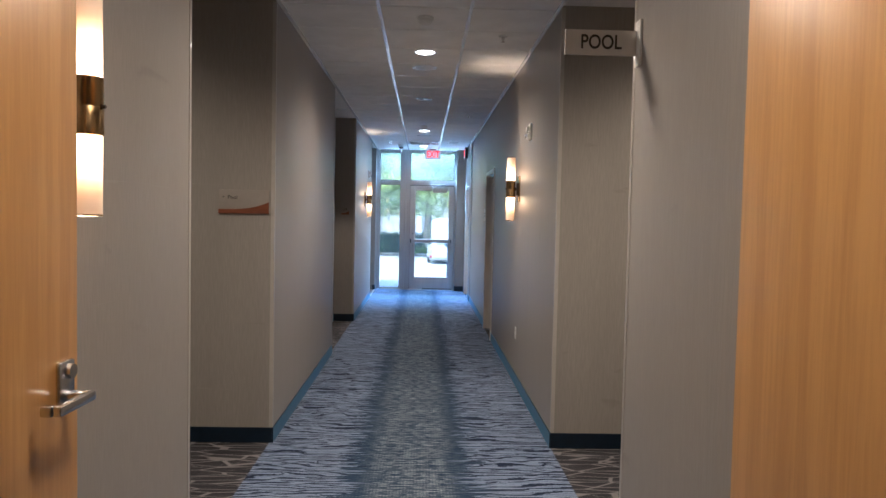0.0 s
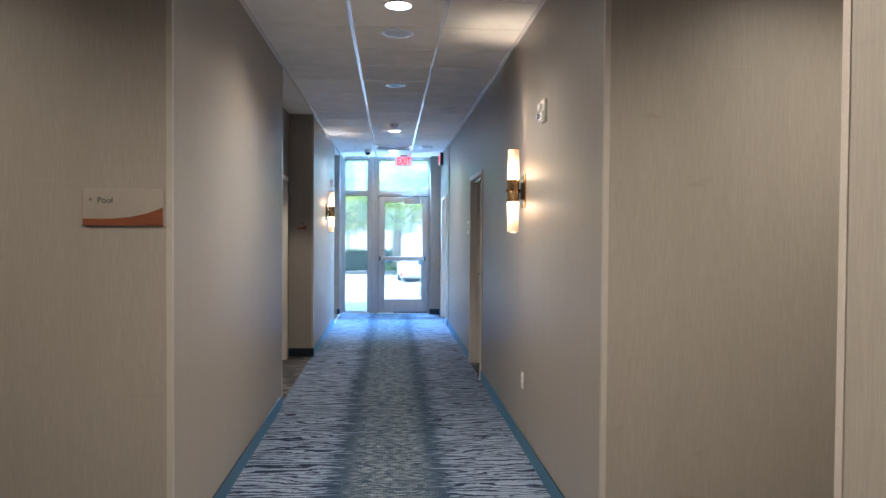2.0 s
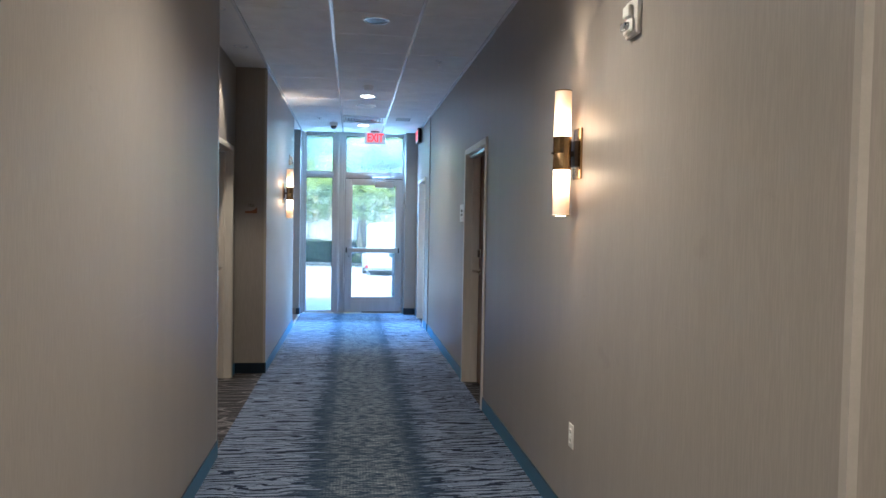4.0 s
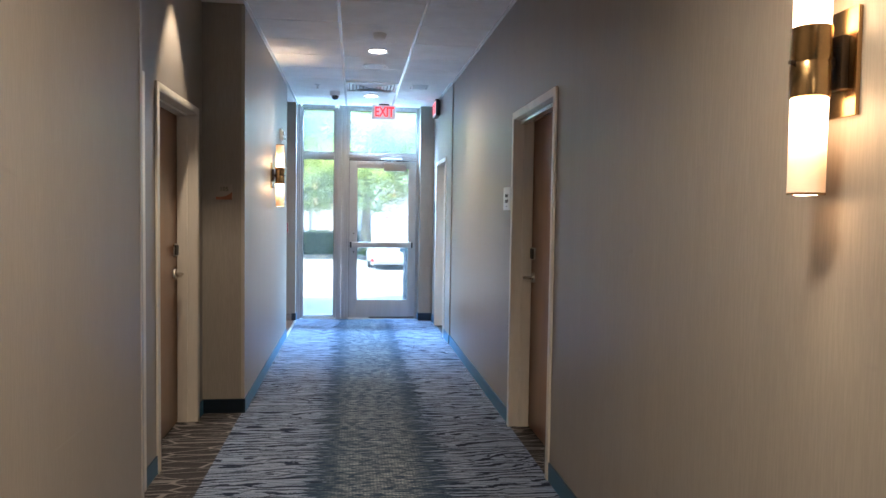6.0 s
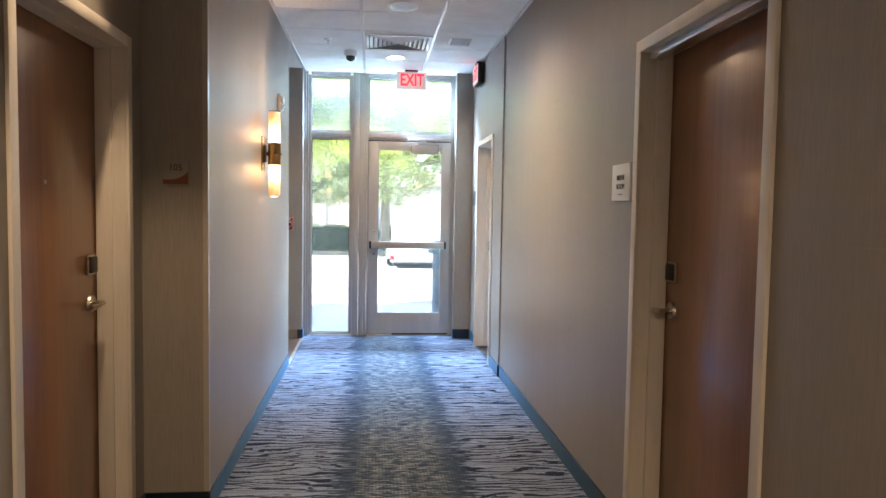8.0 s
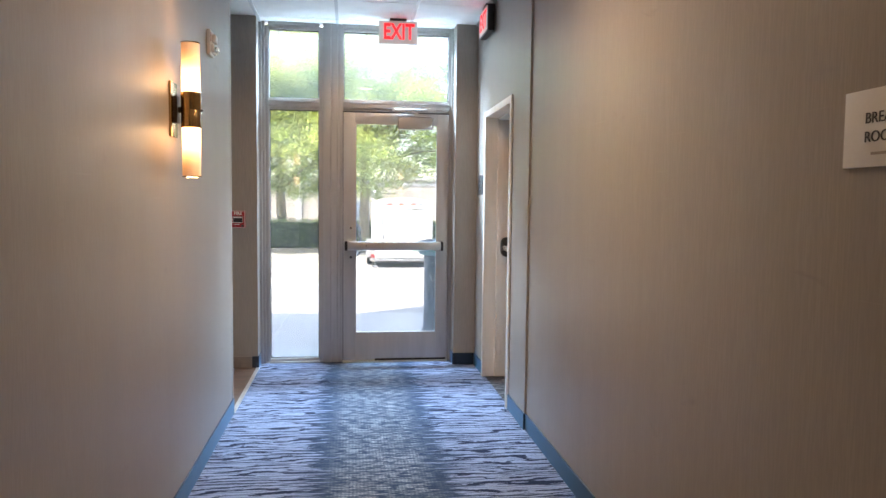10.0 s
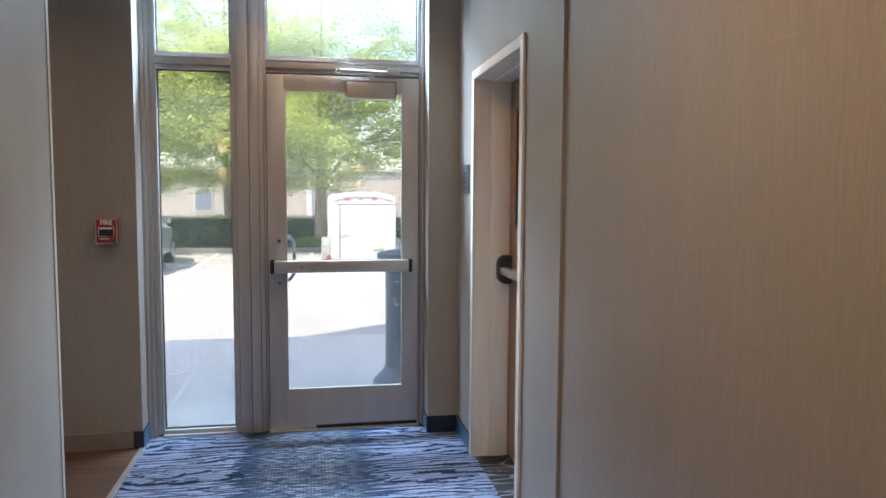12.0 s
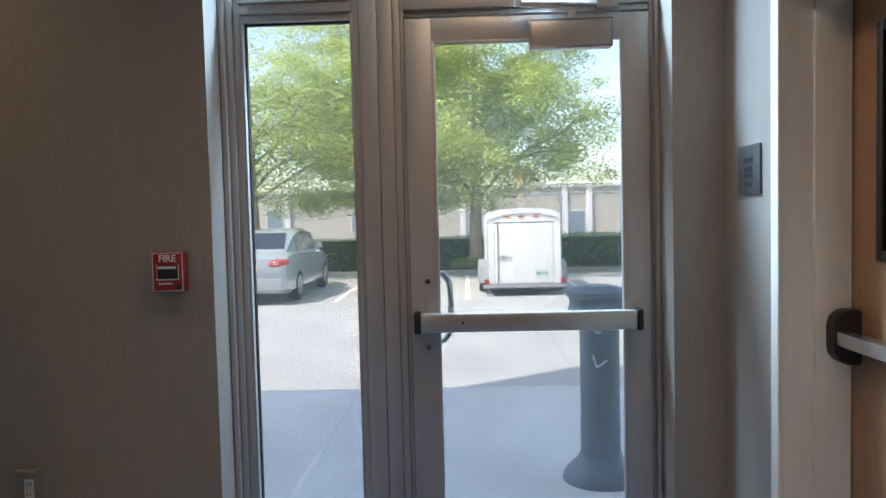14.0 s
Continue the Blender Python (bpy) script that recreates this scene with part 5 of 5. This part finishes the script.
for r in ((-HW + 0.14, -0.012, 0.26, -HW + 0.15, -0.0005, 1.47), (HW - 0.15, -0.012, 0.26, HW - 0.14, -0.0005, 1.47), (-HW + 0.15, -0.032, 1.455, HW - 0.15, -0.03, 1.468)):
    box(bm, *r)
part("door_seal", bm, M_GASKET, tr)
bm = bmesh.new()
rod(bm, (-HW + 0.2, -0.045, 0.25), (-HW + 0.2, -0.045, 1.44), 0.011, 0.011, 10)
box(bm, -HW + 0.19, -0.055, 0.77, -HW + 0.47, -0.035, 0.79, 0.003)
box(bm, -HW + 0.28, -0.06, 0.74, -HW + 0.33, -0.03, 0.82, 0.004)
part("lock_bar", bm, M_TRIM_GREY, tr, "steel cam bar lock")
bm = bmesh.new()
box(bm, 0.2, -0.038, 0.39, 0.48, -0.031, 0.52, 0.004)
pl = part("licence_plate", bm, M_PLATE, tr, "green and white licence plate")
for x0, x1 in ((0.23, 0.31), (0.33, 0.37), (0.39, 0.45)):
    bm = bmesh.new()
    box(bm, x0, -0.04, 0.425, x1, -0.038, 0.48)
    part("text_bar", bm, M_GREEN, pl)
for x in (-0.34, -0.05, 0.24):
    bm = bmesh.new()
    box(bm, x - 0.06, -0.016, 1.565, x + 0.06, -0.0005, 1.595, 0.006)
    part("marker_lamp", bm, M_AMBER, tr, "orange-red marker lamp")
bm = bmesh.new()
tube(bm, [(-HW + 0.03, -0.008, 1.5), (-HW + 0.12, -0.008, 1.56), (-0.35, -0.008, 1.62), (0, -0.008, 1.64), (0.35, -0.008, 1.62), (HW - 0.12, -0.008, 1.56), (HW - 0.03, -0.008, 1.5)], 0.012, 8)
part("roof_arch_trim", bm, M_TRIM_GREY, tr, "grey arched trim over the rear door")
bm = bmesh.new()
for x in (-HW + 0.005, HW - 0.005):
    rod(bm, (x, -0.012, 0.26), (x, -0.012, 1.5), 0.012, 0.012, 8)
part("corner_trim", bm, M_TRIM_GREY, tr)
bm = bmesh.new()
box(bm, -HW - 0.1, -0.05, 0.17, HW + 0.1, 0.02, 0.235, 0.006)
part("bumper", bm, M_TRIM_GREY, tr, "grey rear bumper beam")
for s in (-1, 1):
    bm = bmesh.new()
    prism(bm, [(0.35, 0.24), (0.42, 0.56), (0.62, 0.66), (1.5, 0.66), (1.7, 0.56), (1.78, 0.24)], *sorted((s * (HW + 0.002), s * (HW + 0.17))))
    part("fender", bm, M_TRIM_GREY, tr, "grey wheel fender")
    bm = bmesh.new()
    box(bm, *((s * (HW + 0.03) - 0.05), -0.07, 0.25), *((s * (HW + 0.03) + 0.05), -0.021, 0.35), 0.01)
    part("tail_lamp", bm, M_TAIL, tr, "red tail lamp")
    wheel(tr, s * (HW + 0.09), 1.05, 0.32, 0.32, 0.13)
bm = bmesh.new()
box(bm, -HW - 0.04, -0.02, 0.0, -HW + 0.1, 0.1, 0.06, 0.005)
rod(bm, (-HW + 0.03, 0.04, 0.06), (-HW + 0.03, 0.04, 0.2), 0.02)
part("stand_foot", bm, M_TRIM_GREY, tr)
bm = bmesh.new()
box(bm, -HW + 0.02, 0.0, 0.12, HW - 0.02, 2.4, 0.238, 0.01)
part("chassis", bm, M_BLACK, tr, "dark steel chassis under the floor")

# ---------------------------------------------------------------- silver saloon car
car = thing("car", pose(-4.2, 26.05, LOT), "parked silver saloon car facing the hedge", "car")
CW = 0.85


def loft(sections):
    """Rings of (y, list of (x, z)) joined into a closed skin."""
    bm = bmesh.new()
    rings = [[bm.verts.new((x, y, z)) for x, z in ring] for y, ring in sections]
    n = len(rings[0])
    for p, q in zip(rings, rings[1:]):
        for i in range(n):
            bm.faces.new((p[i], p[(i + 1) % n], q[(i + 1) % n], q[i]))
    bm.faces.new(rings[0][::-1])
    bm.faces.new(rings[-1])
    bmesh.ops.recalc_face_normals(bm, faces=bm.faces)
    return bm


def ring(w, z0, z1, r=0.12, shoulder=0.55):
    """Rounded half-section mirrored: width w, from z0 up to z1."""
    mid = z0 + (z1 - z0) * shoulder
    half = [(w * 0.88, z0), (w, z0 + 0.08), (w, mid), (w * 0.97, z1 - r * 0.5), (w * 0.9, z1 - r * 0.12), (w * 0.6, z1)]
    return half + [(-x, z) for x, z in reversed(half)]


bm = loft([(0.0, ring(CW * 0.86, 0.3, 0.72)), (0.06, ring(CW * 0.95, 0.24, 0.9)), (0.25, ring(CW, 0.2, 1.0)), (0.8, ring(CW, 0.2, 1.0)), (2.2, ring(CW, 0.2, 0.96)), (3.3, ring(CW, 0.2, 0.93)), (4.0, ring(CW * 0.96, 0.22, 0.8)), (4.35, ring(CW * 0.84, 0.28, 0.66)), (4.45, ring(CW * 0.7, 0.34, 0.58))])
part("body", bm, M_CAR, car)


def cabin_ring(w, z0, z1):
    half = [(w, z0), (w * 0.97, z0 + (z1 - z0) * 0.4), (w * 0.86, z1 - (z1 - z0) * 0.12), (w * 0.75, z1)]
    return half + [(-x, z) for x, z in reversed(half)]


bm = loft([(0.55, cabin_ring(CW * 0.9, 0.93, 0.99)), (1.15, cabin_ring(CW * 0.94, 0.92, 1.37)), (1.6, cabin_ring(CW * 0.95, 0.92, 1.44)), (2.2, cabin_ring(CW * 0.95, 0.9, 1.44)), (2.6, cabin_ring(CW * 0.95, 0.9, 1.38)), (3.4, cabin_ring(CW * 0.92, 0.88, 0.92))])
part("cabin", bm, M_CAR, car)
bm = bmesh.new()
q = [(-0.62, 0.66, 1.035), (0.62, 0.66, 1.035), (0.56, 1.08, 1.345), (-0.56, 1.08, 1.345)]
lo = [bm.verts.new((x, y - 0.012, z + 0.02)) for x, y, z in q]
hi = [bm.verts.new((x, y + 0.03, z - 0.02)) for x, y, z in q]
bm.faces.new(lo)
bm.faces.new(hi[::-1])
for i in range(4):
    bm.faces.new((lo[i], lo[(i + 1) % 4], hi[(i + 1) % 4], hi[i]))
bmesh.ops.recalc_face_normals(bm, faces=bm.faces)
part("rear_window", bm, M_CARGLASS, car, "dark rear window")
for s in (-1, 1):
    for y0, y1, top0, top1 in ((0.95, 1.62, 1.22, 1.37), (1.7, 2.75, 1.37, 1.1)):
        bm = bmesh.new()
        pts = [(y0, 0.985), (y1, 0.965), (y1 - (0.25 if y0 > 1.5 else 0), top1 if y0 < 1.5 else 1.33), (y0 + (0.12 if y0 < 1.5 else 0), top0)]
        for off in (0.012, -0.03):
            for y, z in pts:
                bm.verts.new((s * (CW * (0.935 - 0.22 * max(0, (z - 1.03))) + off), y, z))
        bm.verts.ensure_lookup_table()
        vs = list(bm.verts)
        bm.faces.new(vs[:4])
        bm.faces.new(vs[4:][::-1])
        for i in range(4):
            bm.faces.new((vs[i], vs[(i + 1) % 4], vs[4 + (i + 1) % 4], vs[4 + i]))
        bmesh.ops.recalc_face_normals(bm, faces=bm.faces)
        part("side_window", bm, M_CARGLASS, car, "tinted side window")
    bm = bmesh.new()
    bmesh.ops.create_uvsphere(bm, u_segments=20, v_segments=12, radius=1.0)
    for v in bm.verts:
        v.co = Vector((s * 0.61 + v.co.x * 0.23, 0.12 + v.co.y * 0.135, 0.79 + v.co.z * 0.1 + v.co.x * s * 0.03))
    lamp = part("tail_lamp", bm, M_TAIL, car, "red tail lamp")
    bm = bmesh.new()
    box(bm, s * 0.63 - 0.035, -0.014, 0.775, s * 0.63 + 0.025, -0.002, 0.8, 0.005)
    part("reversing_lens", bm, M_WHITE, lamp)
    bm = bmesh.new()
    box(bm, s * 0.9 - 0.08, 2.55, 0.98, s * 0.9 + 0.08, 2.66, 1.1, 0.03)
    part("mirror", bm, M_CAR, car)
    for y in (0.9, 3.5):
        wheel(car, s * (CW - 0.085), y, 0.31, 0.31, 0.19)
    for y in (1.55, 2.3):
        bm = bmesh.new()
        box(bm, s * (CW + 0.002) - 0.012, y, 0.79, s * (CW + 0.002) + 0.012, y + 0.16, 0.82, 0.006)
        part("door_handle", bm, M_CAR, car)
bm = bmesh.new()
box(bm, -0.28, -0.012, 0.62, 0.28, 0.02, 0.76, 0.006)
part("licence_plate", bm, M_PLATE, car)
bm = bmesh.new()
box(bm, -CW * 0.86, -0.06, 0.3, CW * 0.86, 0.12, 0.52, 0.05)
part("bumper", bm, M_CAR, car)

# ---------------------------------------------------------------- ash bin by the door
ash = thing("smoking_receptacle", pose(0.775, 16.76, -0.025 - 1.16 * 0.028), "blue-grey pole ash receptacle on a flared base", "ash bin")
bm = bmesh.new()
lathe(bm, [(0.215, 0), (0.215, 0.015), (0.2, 0.05), (0.165, 0.085), (0.135, 0.11), (0.118, 0.15)], 36)
part("flared_base", bm, M_BOLLARD, ash)
bm = bmesh.new()
lathe(bm, [(0.112, 0.15), (0.112, 0.32), (0.115, 0.322), (0.115, 0.328), (0.11, 0.33), (0.11, 0.93)], 36)
part("pole", bm, M_BOLLARD, ash)
bm = bmesh.new()
lathe(bm, [(0.11, 0.93), (0.16, 0.945), (0.172, 0.965), (0.172, 0.99)], 36)
part("collar", bm, plain("teal_ring", (0.1, 0.2, 0.22), 0.4), ash, "teal lower collar")
bm = bmesh.new()
lathe(bm, [(0.165, 0.99), (0.165, 1.04), (0.18, 1.045), (0.18, 1.075), (0.165, 1.085), (0.09, 1.1), (0.085, 1.105)], 36)
hood = part("hood", bm, M_BOLLARD, ash, "domed cap")
for a in (-2.35, -2.22):
    bm = bmesh.new()
    rod(bm, (0.163 * math.cos(a), 0.163 * math.sin(a), 1.012), (0.168 * math.cos(a), 0.168 * math.sin(a), 1.012), 0.012, 0.012, 12)
    part("ash_hole", bm, M_BLACK, hood)
bm = bmesh.new()
for p, q in (((-0.055, 0.73), (-0.035, 0.66)), ((-0.035, 0.66), (0.02, 0.7))):
    for k in range(6):
        u0, u1 = k / 6, (k + 1) / 6
        pts = []
        for u in (u0, u1):
            x, z = p[0] + (q[0] - p[0]) * u, p[1] + (q[1] - p[1]) * u
            pts.append((x, -math.sqrt(0.1115 ** 2 - x * x), z))
        rod(bm, pts[0], pts[1], 0.0055, 0.0055, 6)
part("scratch_mark", bm, M_CHALK, ash, "white scratched tick mark")
bm = bmesh.new()
for z, x0, x1 in ((0.855, -0.045, -0.01),):
    rod(bm, (x0, -math.sqrt(0.1115 ** 2 - x0 * x0), z), (x1, -math.sqrt(0.1115 ** 2 - x1 * x1), z), 0.007, 0.007, 6)
part("scratch_mark", bm, M_CHALK, ash)
